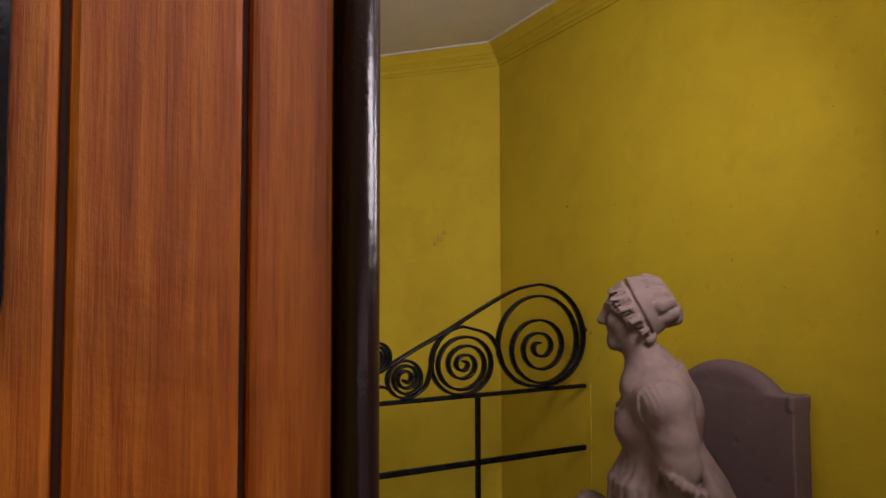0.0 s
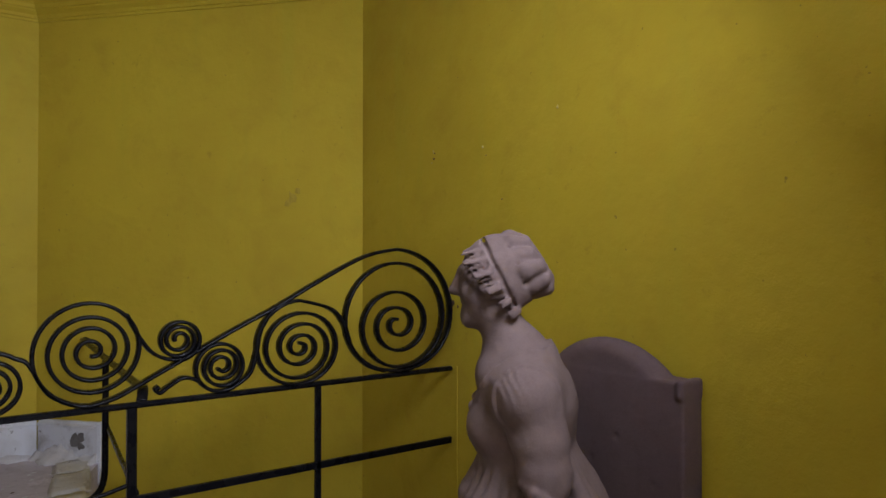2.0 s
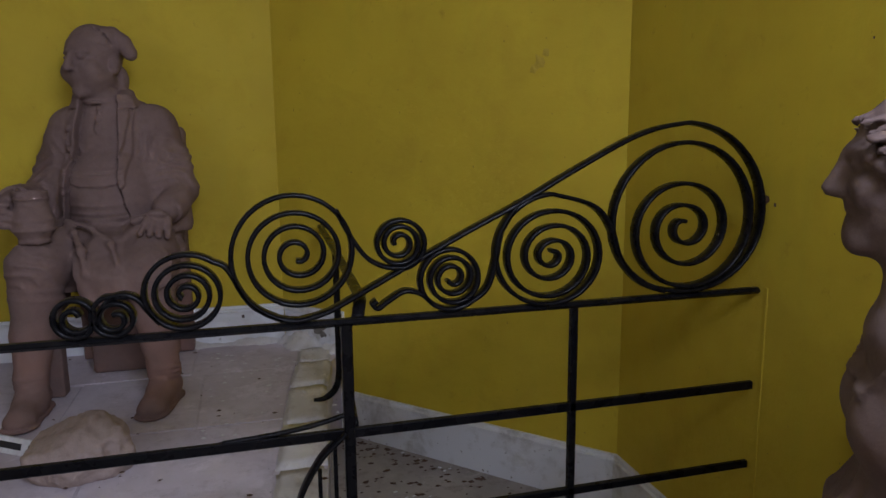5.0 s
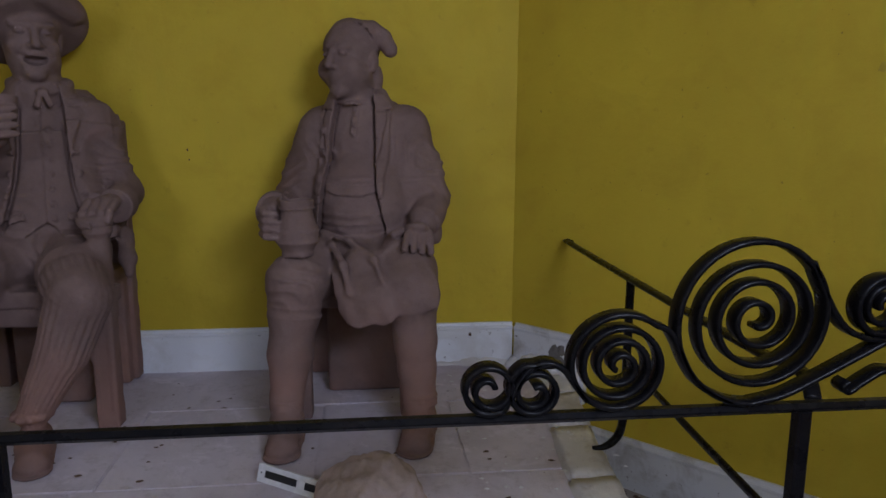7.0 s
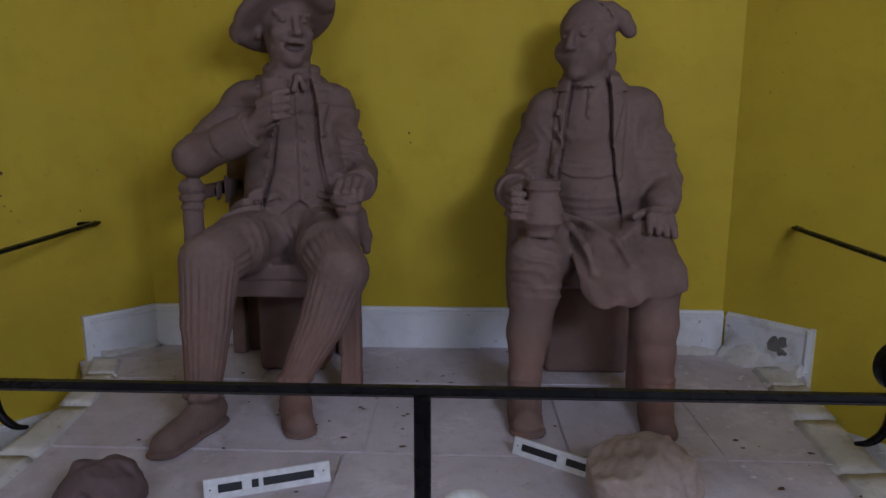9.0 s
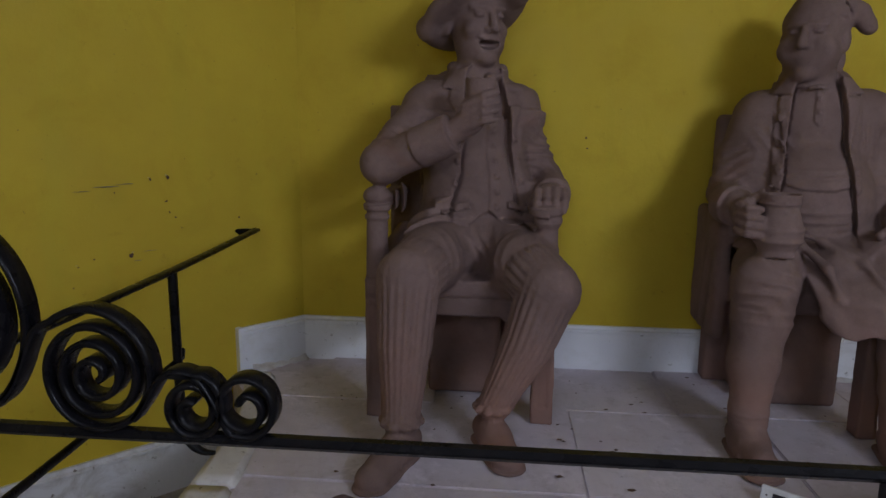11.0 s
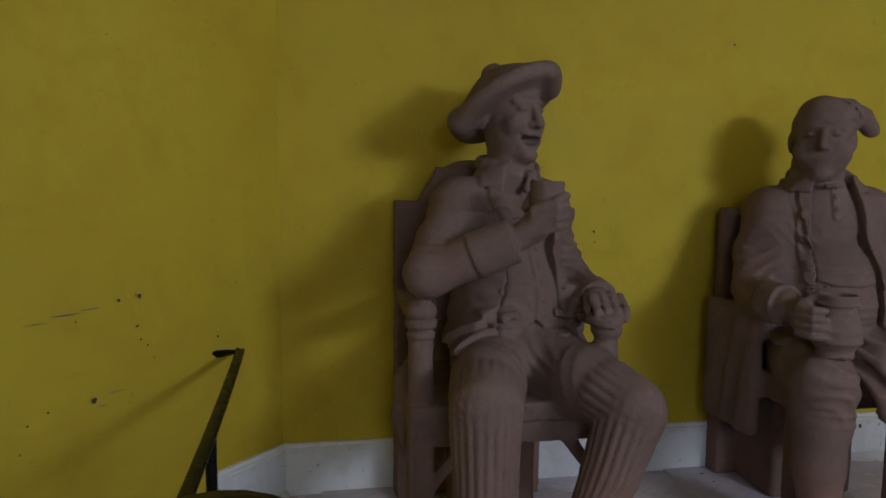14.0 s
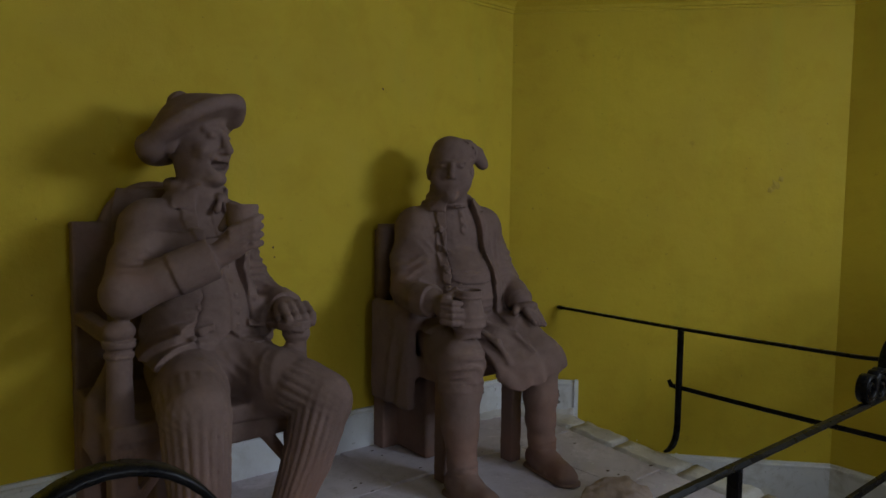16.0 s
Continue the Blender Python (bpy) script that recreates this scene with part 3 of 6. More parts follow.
class Carving:
    """A solid carved from rounded forms that melt into one another."""

    def __init__(self, lo, hi, step):
        self.lo, self.step = np.array(lo), step
        self.n = [int((b - a) / step) + 2 for a, b in zip(lo, hi)]
        self.f = np.full(self.n, 0.12, dtype=np.float32)
        self.turned()
        self.ax = [self.lo[i] + step * np.arange(self.n[i]) for i in range(3)]

    def turned(self, src=(0, 0), dst=(0, 0), yaw=0.0, wide=1.0):
        """From here on, forms are moved from src to dst, turned about it and narrowed."""
        self.src, self.dst, self.yaw, self.wide = src, dst, yaw, wide

    def at(self, p):
        ca, sa = math.cos(radians(self.yaw)), math.sin(radians(self.yaw))
        x, y = (p[0] - self.src[0]) * self.wide, p[1] - self.src[1]
        return np.array((self.dst[0] + x * ca - y * sa, self.dst[1] + x * sa + y * ca, p[2]), float)

    def window(self, lo, hi, pad):
        idx = []
        for i in range(3):
            a = max(0, int((lo[i] - pad - self.lo[i]) / self.step))
            b = min(self.n[i], int((hi[i] + pad - self.lo[i]) / self.step) + 2)
            idx.append(slice(a, max(b, a)))
        return tuple(idx)

    def blend(self, win, d, k, cut):
        a = self.f[win]
        if cut:
            h = np.clip(0.5 - 0.5 * (a + d) / k, 0, 1)
            self.f[win] = a * (1 - h) - d * h + k * h * (1 - h)
        else:
            h = np.clip(0.5 + 0.5 * (a - d) / k, 0, 1)
            self.f[win] = a * (1 - h) + d * h - k * h * (1 - h)

    def grid(self, win):
        return np.meshgrid(*[self.ax[i][win[i]].astype(np.float32) for i in range(3)], indexing="ij", sparse=True)

    def limb(self, a, b, ra, rb, k=0.02, cut=False, ribs=0, depth=0.0):
        a, b = self.at(a), self.at(b)
        r = max(ra, rb)
        win = self.window(np.minimum(a, b) - r, np.maximum(a, b) + r, 0.05)
        x, y, z = self.grid(win)
        ab = b - a
        t = np.clip(((x - a[0]) * ab[0] + (y - a[1]) * ab[1] + (z - a[2]) * ab[2]) / (ab @ ab), 0, 1)
        dx, dy, dz = x - a[0] - t * ab[0], y - a[1] - t * ab[1], z - a[2] - t * ab[2]
        d = np.sqrt(dx * dx + dy * dy + dz * dz) - (ra + (rb - ra) * t)
        if ribs:
            e = ab / np.linalg.norm(ab)
            s = np.array((1.0, 0, 0)) - e[0] * e
            s /= np.linalg.norm(s)
            c = np.cross(e, s)
            phi = np.arctan2(dx * s[0] + dy * s[1] + dz * s[2], dx * c[0] + dy * c[1] + dz * c[2])
            d = d - depth * np.abs(np.sin(phi * ribs / 2)) ** 0.6 + depth * 0.5
        self.blend(win, d, k, cut)
        return self

    def chain(self, pts, r, k=0.01, cut=False):
        for a, b in zip(pts, pts[1:]):
            self.limb(a[:3], b[:3], a[3] if len(a) > 3 else r, b[3] if len(b) > 3 else r, k, cut)
        return self

    def local(self, lo, hi):
        """The axes of the form that is being carved, over a box of the grid that later cloth is cut to."""
        self.box = self.window(np.array(lo), np.array(hi), 0)
        x, y, z = self.grid(self.box)
        ca, sa = np.float32(math.cos(radians(self.yaw))), np.float32(math.sin(radians(self.yaw)))
        dx, dy = x - np.float32(self.dst[0]), y - np.float32(self.dst[1])
        return (dx * ca + dy * sa) / np.float32(self.wide) + np.float32(self.src[0]), -dx * sa + dy * ca + np.float32(self.src[1]), z

    def layer(self, thick, mask, k=0.004):
        """A layer of cloth of one thickness over the part of the surface where mask is below zero."""
        f = self.f[self.box]
        return self.drape(np.maximum(f - np.float32(thick), mask), k)

    def groove(self, depth, mask, soft=0.004):
        """A cut of one depth where mask is below zero."""
        self.f[self.box] += (depth * np.clip(0.5 - mask / soft, 0, 1)).astype(np.float32)
        return self

    def drape(self, d, k=0.01):
        f = self.f[self.box]
        h = np.clip(0.5 + 0.5 * (f - d) / k, 0, 1)
        self.f[self.box] = f * (1 - h) + d * h - k * h * (1 - h)
        return self

    def ripple(self, c, reach, way, wave, amp, bend=0.0):
        """Soft cloth folds pressed into the surface round a place; way points across the folds."""
        c, way = np.array(c, float), np.array(way, float)
        way /= np.linalg.norm(way)
        side = np.cross(way, (0, 1, 0))
        win = self.window(c - reach * 1.6, c + reach * 1.6, 0)
        x, y, z = [v - np.float32(q) for v, q in zip(self.grid(win), c)]
        u = x * way[0] + y * way[1] + z * way[2]
        v = x * side[0] + z * side[2]
        p = 2 * math.pi * (u + bend * v * v + 0.012 * np.sin(40 * v + 25 * u)) / wave
        fold = (0.5 + 0.5 * np.sin(p)) ** 1.8 - 0.3
        self.f[win] -= (amp * fold * np.exp(-((x * x + y * y + z * z) / reach ** 2) ** 2)).astype(np.float32)
        return self

    def oval(self, c, r, turn=(0, 0, 0), k=0.02, cut=False):
        c, r = self.at(c), np.array(r, float)
        turn = (turn[0], turn[1], turn[2] + self.yaw)
        m = np.array(Euler([radians(v) for v in turn]).to_matrix().inverted())
        R = r.max()
        win = self.window(c - R, c + R, 0.05)
        x, y, z = self.grid(win)
        x, y, z = x - c[0], y - c[1], z - c[2]
        p = [m[i, 0] * x + m[i, 1] * y + m[i, 2] * z for i in range(3)]
        k0 = np.sqrt(sum((p[i] / r[i]) ** 2 for i in range(3)))
        k1 = np.sqrt(sum((p[i] / r[i] ** 2) ** 2 for i in range(3))) + 1e-6
        self.blend(win, k0 * (k0 - 1) / k1, k, cut)
        return self

    def block(self, lo, hi, rnd=0.008, k=0.006, turn=0.0, cut=False):
        lo, hi = np.array(lo, float), np.array(hi, float)
        c, h = (lo + hi) / 2, (hi - lo) / 2 - rnd
        R = np.array([np.hypot(h[0], h[1])] * 2 + [h[2]]) + rnd if turn else h + rnd
        win = self.window(c - R, c + R, 0.04)
        x, y, z = self.grid(win)
        x, y, z = x - c[0], y - c[1], z - c[2]
        if turn:
            ca, sa = math.cos(radians(turn)), math.sin(radians(turn))
            x, y = x * ca + y * sa, -x * sa + y * ca
        q = [np.abs(v) - hh for v, hh in zip((x, y, z), h)]
        out = np.sqrt(sum(np.maximum(v, 0) ** 2 for v in q))
        d = out + np.minimum(np.maximum(np.maximum(q[0], q[1]), q[2]), 0) - rnd
        self.blend(win, d, k, cut)
        return self

    def disc(self, c, normal, r, half, k=0.01, cut=False):
        """A round cake with a rounded rim."""
        c, e = self.at(c), np.array(normal, float)
        e /= np.linalg.norm(e)
        win = self.window(c - r - half, c + r + half, 0.04)
        x, y, z = self.grid(win)
        x, y, z = x - c[0], y - c[1], z - c[2]
        h = x * e[0] + y * e[1] + z * e[2]
        rad = np.sqrt(np.maximum(x * x + y * y + z * z - h * h, 0))
        qx, qy = np.maximum(rad - (r - half), 0), h
        self.blend(win, np.sqrt(qx * qx + qy * qy) - half, k, cut)
        return self

    def tube(self, c0, c1, r0, r1, k=0.005, cut=False):
        """A flat-ended cone between two points."""
        a, b = self.at(c0), self.at(c1)
        r = max(r0, r1)
        win = self.window(np.minimum(a, b) - r, np.maximum(a, b) + r, 0.03)
        x, y, z = self.grid(win)
        ab = b - a
        L = np.linalg.norm(ab)
        h = ((x - a[0]) * ab[0] + (y - a[1]) * ab[1] + (z - a[2]) * ab[2]) / L
        t = np.clip(h / L, 0, 1)
        dx, dy, dz = x - a[0] - h * ab[0] / L, y - a[1] - h * ab[1] / L, z - a[2] - h * ab[2] / L
        rad = np.sqrt(dx * dx + dy * dy + dz * dz) - (r0 + (r1 - r0) * t)
        q = np.abs(h - L / 2) - L / 2
        d = np.minimum(np.maximum(rad, q), 0) + np.sqrt(np.maximum(rad, 0) ** 2 + np.maximum(q, 0) ** 2)
        self.blend(win, d, k, cut)
        return self

    def roughen(self, amount, scale, seed):
        rng = np.random.default_rng(seed)
        x, y, z = np.meshgrid(*[a.astype(np.float32) for a in self.ax], indexing="ij", sparse=True)
        total = 0
        for octave in range(4):
            for _ in range(5):
                v = rng.normal(size=3)
                v *= scale * 2 ** octave / np.linalg.norm(v)
                total = total + 0.55 ** octave * np.sin(v[0] * x + v[1] * y + v[2] * z + rng.uniform(0, 6.3))
        self.f += (amount * total / 3).astype(np.float32)

    def mesh(self, name):
        f, n = self.f, self.n
        f[0], f[-1], f[:, 0], f[:, -1], f[:, :, 0], f[:, :, -1] = 0.1, 0.1, 0.1, 0.1, 0.1, 0.1
        ins = f < 0
        cells = [v - 1 for v in n]
        total = np.zeros(cells, dtype=np.int8)
        for a in (0, 1):
            for b in (0, 1):
                for c in (0, 1):
                    total += ins[a:a + cells[0], b:b + cells[1], c:c + cells[2]]
        ci, cj, ck = np.nonzero((total > 0) & (total < 8))
        ident = np.full(cells, -1, dtype=np.int64)
        ident[ci, cj, ck] = np.arange(len(ci))
        acc, cnt = np.zeros((len(ci), 3)), np.zeros(len(ci))
        for axis in range(3):
            o = [v for v in range(3) if v != axis]
            for p in (0, 1):
                for q in (0, 1):
                    s = [0, 0, 0]
                    s[o[0]], s[o[1]] = p, q
                    e = list(s)
                    e[axis] = 1
                    va = f[ci + s[0], cj + s[1], ck + s[2]]
                    vb = f[ci + e[0], cj + e[1], ck + e[2]]
                    hit = (va < 0) != (vb < 0)
                    t = np.where(hit, va / np.where(hit, va - vb, 1), 0)
                    pos = np.array(s, float)[None, :].repeat(len(ci), 0)
                    pos[:, axis] += t
                    acc[hit] += pos[hit]
                    cnt[hit] += 1
        co = self.lo + self.step * (np.stack([ci, cj, ck], 1) + acc / cnt[:, None])
        quads = []
        for axis in range(3):
            sl0, sl1 = [slice(1, -1)] * 3, [slice(1, -1)] * 3
            sl0[axis], sl1[axis] = slice(0, -1), slice(1, None)
            a, b = ins[tuple(sl0)], ins[tuple(sl1)]
            o1, o2 = (axis + 1) % 3, (axis + 2) % 3
            for flip, m in ((False, a & ~b), (True, b & ~a)):
                idx = np.stack(np.nonzero(m), 1)
                idx[:, o1] += 1
                idx[:, o2] += 1
                ring = []
                for p, q in ((1, 1), (0, 1), (0, 0), (1, 0)):
                    k = idx.copy()
                    k[:, o1] -= p
                    k[:, o2] -= q
                    ring.append(ident[k[:, 0], k[:, 1], k[:, 2]])
                ring = np.stack(ring, 1)
                quads.append(ring[:, ::-1] if flip else ring)
        quads = np.concatenate(quads)
        me = bpy.data.meshes.new(name)
        me.vertices.add(len(co))
        me.vertices.foreach_set("co", co.astype(np.float32).ravel())
        me.loops.add(quads.size)
        me.loops.foreach_set("vertex_index", quads.astype(np.int32).ravel())
        me.polygons.add(len(quads))
        me.polygons.foreach_set("loop_start", np.arange(0, quads.size, 4, dtype=np.int32))
        me.update(calc_edges=True)
        me.validate()
        for p in me.polygons:
            p.use_smooth = True
        return me


def outline(x, z, pts):
    """Distance to a closed outline in the x-z plane, below zero inside it."""
    d, sign = 1e9, 1.0
    for (x0, z0), (x1, z1) in zip(pts, pts[1:] + pts[:1]):
        ex, ez = x1 - x0, z1 - z0
        t = np.clip(((x - x0) * ex + (z - z0) * ez) / (ex * ex + ez * ez), 0, 1)
        d = np.minimum(d, (x - x0 - t * ex) ** 2 + (z - z0 - t * ez) ** 2)
        over = ((z0 > z) != (z1 > z)) & (x < (x1 - x0) * (z - z0) / (z1 - z0 if z1 != z0 else 1e-9) + x0)
        sign = np.where(over, -sign, sign)
    return np.sqrt(d) * sign


def placed(cx, pts):
    return [(cx + x, z) for x, z in pts]


def carve(c, name, mat, base, label="", category="statue", group="", shift=(0, 0, 0)):
    me = c.mesh(name)
    me.transform(Matrix.Translation(-Vector(base)))
    me.materials.append(mat)
    ob = new(name, me)
    ob.location = Vector(base) + Vector(shift)
    return tagged(ob, label, category, group)


def head(c, at, yaw, s=1.0, pitch=0, smile=True):
    """A plain carved head; yaw 0 faces -y, positive turns towards +x."""
    at = Vector(at)
    m = Euler((radians(pitch), 0, radians(yaw))).to_matrix()

    def P(x, y, z):
        return tuple(at + m @ Vector((x, y, z)) * s)

    def R(*v):
        return [a * s for a in v]

    turn = (pitch, 0, yaw)
    c.oval(P(0, 0.01, 0.035), R(0.078, 0.098, 0.095), turn, 0.02)
    c.oval(P(0, -0.02, -0.035), R(0.066, 0.074, 0.085), turn, 0.025)
    c.oval(P(0, -0.068, -0.098), R(0.026, 0.022, 0.02), turn, 0.02)
    for sx in (-1, 1):
        c.oval(P(sx * 0.04, -0.062, -0.022), R(0.027, 0.026, 0.027), turn, 0.015)
        c.oval(P(sx * 0.033, -0.094, 0.018), R(0.02, 0.014, 0.011), turn, 0.008, cut=True)
        c.oval(P(sx * 0.033, -0.08, 0.016), R(0.014, 0.011, 0.007), turn, 0.004)
        c.limb(P(sx * 0.014, -0.088, 0.036), P(sx * 0.052, -0.072, 0.036), 0.007 * s, 0.006 * s, 0.016)
        c.oval(P(sx * 0.08, 0.015, -0.005), R(0.013, 0.022, 0.034), turn, 0.006)
    c.limb(P(0, -0.09, 0.03), P(0, -0.112, -0.018), 0.009 * s, 0.013 * s, 0.012)
    for sx in (-1, 1):
        c.oval(P(sx * 0.012, -0.095, -0.022), R(0.009, 0.011, 0.008), turn, 0.008)
        c.limb(P(sx * 0.026, -0.09, -0.026), P(sx * 0.044, -0.08, -0.05), 0.002 * s, 0.001 * s, 0.008, cut=True)
    if smile:
        c.limb(P(-0.022, -0.074, -0.077), P(0.022, -0.074, -0.077), 0.008 * s, 0.008 * s, 0.014)
        c.oval(P(0, -0.086, -0.061), R(0.03, 0.032, 0.0135), turn, 0.003, cut=True)
        c.limb(P(-0.02, -0.09, -0.045), P(0.02, -0.09, -0.045), 0.006 * s, 0.006 * s, 0.005)
        c.oval(P(0, -0.082, -0.098), R(0.026, 0.02, 0.017), turn, 0.01)
        for sx in (-1, 1):
            c.limb(P(sx * 0.022, -0.09, -0.057), P(sx * 0.036, -0.078, -0.047), 0.006 * s, 0.003 * s, 0.004, cut=True)
    else:
        c.limb(P(-0.024, -0.087, -0.057), P(0, -0.092, -0.06), 0.003 * s, 0.003 * s, 0.003, cut=True)
        c.limb(P(0, -0.092, -0.06), P(0.024, -0.087, -0.057), 0.003 * s, 0.003 * s, 0.003, cut=True)
    return P


def fingers(c, knuckles, tips, r):
    for a, b in zip(knuckles, tips):
        mid = [(p + q) / 2 for p, q in zip(a, b)]
        c.limb(a, mid, r, r * 0.95, 0.004)
        c.limb(mid, b, r * 0.95, r * 0.8, 0.004)


def shoe(c, heel, toe, z0, w):
    heel, toe = Vector((*heel, z0)), Vector((*toe, z0))
    d = (toe - heel).normalized()
    up = Vector((0, 0, 1))
    c.limb(heel + up * 0.05, heel + d * 0.08 + up * 0.05, w * 0.95, w * 0.95, 0.02)
    c.limb(heel + d * 0.05 + up * 0.045, toe - d * w * 0.8 + up * 0.034, w, w * 0.82, 0.02)
    c.oval(toe - d * w * 0.7 + up * 0.026, (w * 0.95, w * 0.95, 0.03), (0, 0, 0), 0.015)
    side = Vector((-d.y, d.x, 0))
    for q in (0.42, 0.52):
        m = heel.lerp(toe, q) + up * (0.085 - 0.05 * q)
        c.chain([tuple(m - side * w * 0.95 - up * 0.035), tuple(m - side * w * 0.5 + up * 0.012), tuple(m + side * w * 0.5 + up * 0.012), tuple(m + side * w * 0.95 - up * 0.035)], 0.005, 0.005)
    for v in np.linspace(0, 1, 9):
        p = heel.lerp(toe - d * w * 0.6, v) + up * 0.008
        c.oval(p, (w * 1.1, w * 1.1, 0.011), (0, 0, 0), 0.004)


def armchair(c, x0, x1, front, back, z0, seat, arm, top, arch):
    """A stone armchair with turned arm posts, an arched back and corner brackets."""
    for y0, y1, x2 in ((front - 0.03, front + 0.1, x1), (front + 0.08, back, x1 - 0.1)):
        c.block((x0, y0, seat - 0.055), (x2, y1, seat), 0.006)
        c.block((x0 + 0.01, y0 + 0.01, seat - 0.12), (x2 - 0.01, y1, seat - 0.055), 0.005)
    mid = (x0 + x1) / 2
    c.block((x0, back - 0.01, z0), (x1 - 0.085, back + 0.055, top), 0.008)
    c.disc((mid - 0.04, back + 0.022, top - 0.05), (0, 1, 0), arch - top + 0.05 + 0.02, 0.028, 0.01)
    c.block((mid - 0.13, back - 0.25, z0), (mid + 0.13, back, seat - 0.1), 0.02)
    for x in (x0 + 0.032, x1 - 0.032):
        c.block((x - 0.036, front - 0.02, z0), (x + 0.036, front + 0.05, seat), 0.006)
        s = 1 if x < mid else -1
        # sunk face of the leg, corner bracket with a rib, and a carved block at the seat's height
        c.block((x - 0.02, front - 0.03, z0 + 0.06), (x + 0.02, front - 0.0165, seat - 0.13), 0.002, 0.002, cut=True)
        for q in range(6):
            c.oval((x - 0.02 + 0.02 * (q % 3), front - 0.022, seat - 0.085 + 0.03 * (q // 3)), (0.009, 0.006, 0.011), k=0.003)
        c.limb((x + s * 0.03, front, seat - 0.24), (x + s * 0.12, front, seat - 0.115), 0.016, 0.022, 0.01)
        c.limb((x + s * 0.04, front - 0.018, seat - 0.2), (x + s * 0.1, front - 0.018, seat - 0.13), 0.005, 0.005, 0.004)
        xb = x if s > 0 else x - 0.1
        c.block((xb - 0.028, back - 0.06, z0), (xb + 0.028, back, seat), 0.006)
        if arm:
            y = front + 0.02
            c.tube((x, y, seat - 0.01), (x, y, arm - 0.06), 0.038, 0.033)
            c.tube((x, y, arm - 0.1), (x, y, arm - 0.086), 0.04, 0.04, 0.004)
            c.tube((x, y, arm - 0.072), (x, y, arm - 0.05), 0.043, 0.045, 0.004)
            if s > 0:
                c.oval((x, y, arm - 0.025), (0.045, 0.045, 0.034), k=0.006)
            if s < 0:
                c.limb((x, y, arm - 0.06), (x - 0.09, back, arm - 0.06), 0.024, 0.024)
                continue
            c.block((x - 0.026, y, arm - 0.075), (x + 0.026, back + 0.01, arm - 0.03), 0.008)
            for dz in (-0.068, -0.052, -0.038):
                c.limb((x - 0.026, y + 0.03, arm + dz), (x - 0.026, back, arm + dz), 0.003, 0.003, 0.003)


def drinker():
    c = Carving((-1.52, 3.26, 0.50), (-0.66, 4.46, 2.06), 0.0052)
    armchair(c, -1.395, -0.78, 3.80, 4.27, DAIS_Z, 0.985, 1.275, 1.545, 1.665)
    # trunk, turned a little
    c.turned((-1.06, 4.07), (-1.065, 4.06), 20, 0.97)
    c.oval((-1.045, 4.03, 1.07), (0.175, 0.18, 0.12), k=0.03)
    c.oval((-1.05, 4.05, 1.23), (0.15, 0.135, 0.19), k=0.03)
    c.oval((-1.06, 4.09, 1.43), (0.16, 0.125, 0.18), (8, 0, 0), k=0.03)
    c.limb((-1.215, 4.09, 1.525), (-0.905, 4.09, 1.525), 0.075, 0.075, 0.03)
    c.limb((-1.06, 4.09, 1.55), (-1.045, 4.05, 1.72), 0.08, 0.06, 0.03)
    # thighs before the clothes that lie over them
    c.turned()
    c.chain([(-1.13, 4.0, 1.07, 0.115), (-1.185, 3.75, 1.055, 0.1), (-1.225, 3.585, 1.04, 0.088)], 0.1, 0.03)
    c.chain([(-0.96, 4.0, 1.065, 0.115), (-0.885, 3.78, 1.035, 0.1), (-0.81, 3.635, 1.0, 0.09)], 0.1, 0.03)
    c.ripple((-1.05, 3.84, 1.09), 0.1, (0.9, 0.0, 0.4), 0.04, 0.005, 1.5)
    c.ripple((-1.12, 3.72, 1.1), 0.08, (0.7, 1.0, -0.2), 0.05, 0.003)
    c.ripple((-0.93, 3.76, 1.08), 0.08, (-0.7, 1.0, -0.2), 0.05, 0.003)
    c.turned((-1.06, 4.07), (-1.065, 4.06), 20, 0.97)
    cx = -1.05
    x, y, z = c.local((-1.44, 3.68, 1.0), (-0.68, 4.36, 1.76))
    front = y - 4.1
    # waistcoat with two pointed skirts, pocket flaps, overlap and buttons
    hem = placed(cx, [(-0.3, 1.5), (-0.3, 1.12), (-0.2, 1.11), (-0.12, 1.125), (-0.06, 1.16), (0.0, 1.2), (0.05, 1.16), (0.1, 1.128), (0.17, 1.118), (0.3, 1.12), (0.3, 1.5)])
    c.layer(0.018, np.maximum(outline(x, z, hem), np.maximum(front, 3.9 - y)), 0.002)
    c.layer(0.006, np.maximum(outline(x, z, placed(cx, [(0.0, 1.58), (0.2, 1.58), (0.2, 1.16), (0.035, 1.16), (-0.006, 1.2)])), front), 0.003)
    for pts in ([(-0.17, 1.19), (-0.165, 1.215), (-0.075, 1.232), (-0.07, 1.205)], [(0.06, 1.205), (0.06, 1.23), (0.13, 1.215), (0.135, 1.19)]):
        c.layer(0.013, np.maximum(outline(x, z, placed(cx, pts)), front), 0.002)
    for k in range(7):
        q = np.sqrt((x - cx - 0.02) ** 2 + (z - 1.21 - 0.05 * k) ** 2) - 0.0085
        c.layer(0.006, np.maximum(q, front), 0.003)
    # open coat: everything but the gap between its fronts, then collar and lapels
    gap = placed(cx, [(0.0, 1.72), (-0.06, 1.66), (-0.075, 1.58), (-0.082, 1.45), (-0.1, 1.32), (-0.15, 1.16), (-0.26, 1.02), (-0.24, 0.9), (0.24, 0.9), (0.19, 1.02), (0.12, 1.17), (0.088, 1.32), (0.078, 1.45), (0.072, 1.58), (0.06, 1.66)])
    coat = np.maximum(-np.maximum(outline(x, z, gap), front + 0.02), np.maximum(1.13 - z, z - 1.66))
    c.layer(0.024, np.maximum(coat, np.maximum(3.92 - y, np.sqrt((x - cx) ** 2 + (y - 4.09) ** 2) - 0.27)), 0.004)
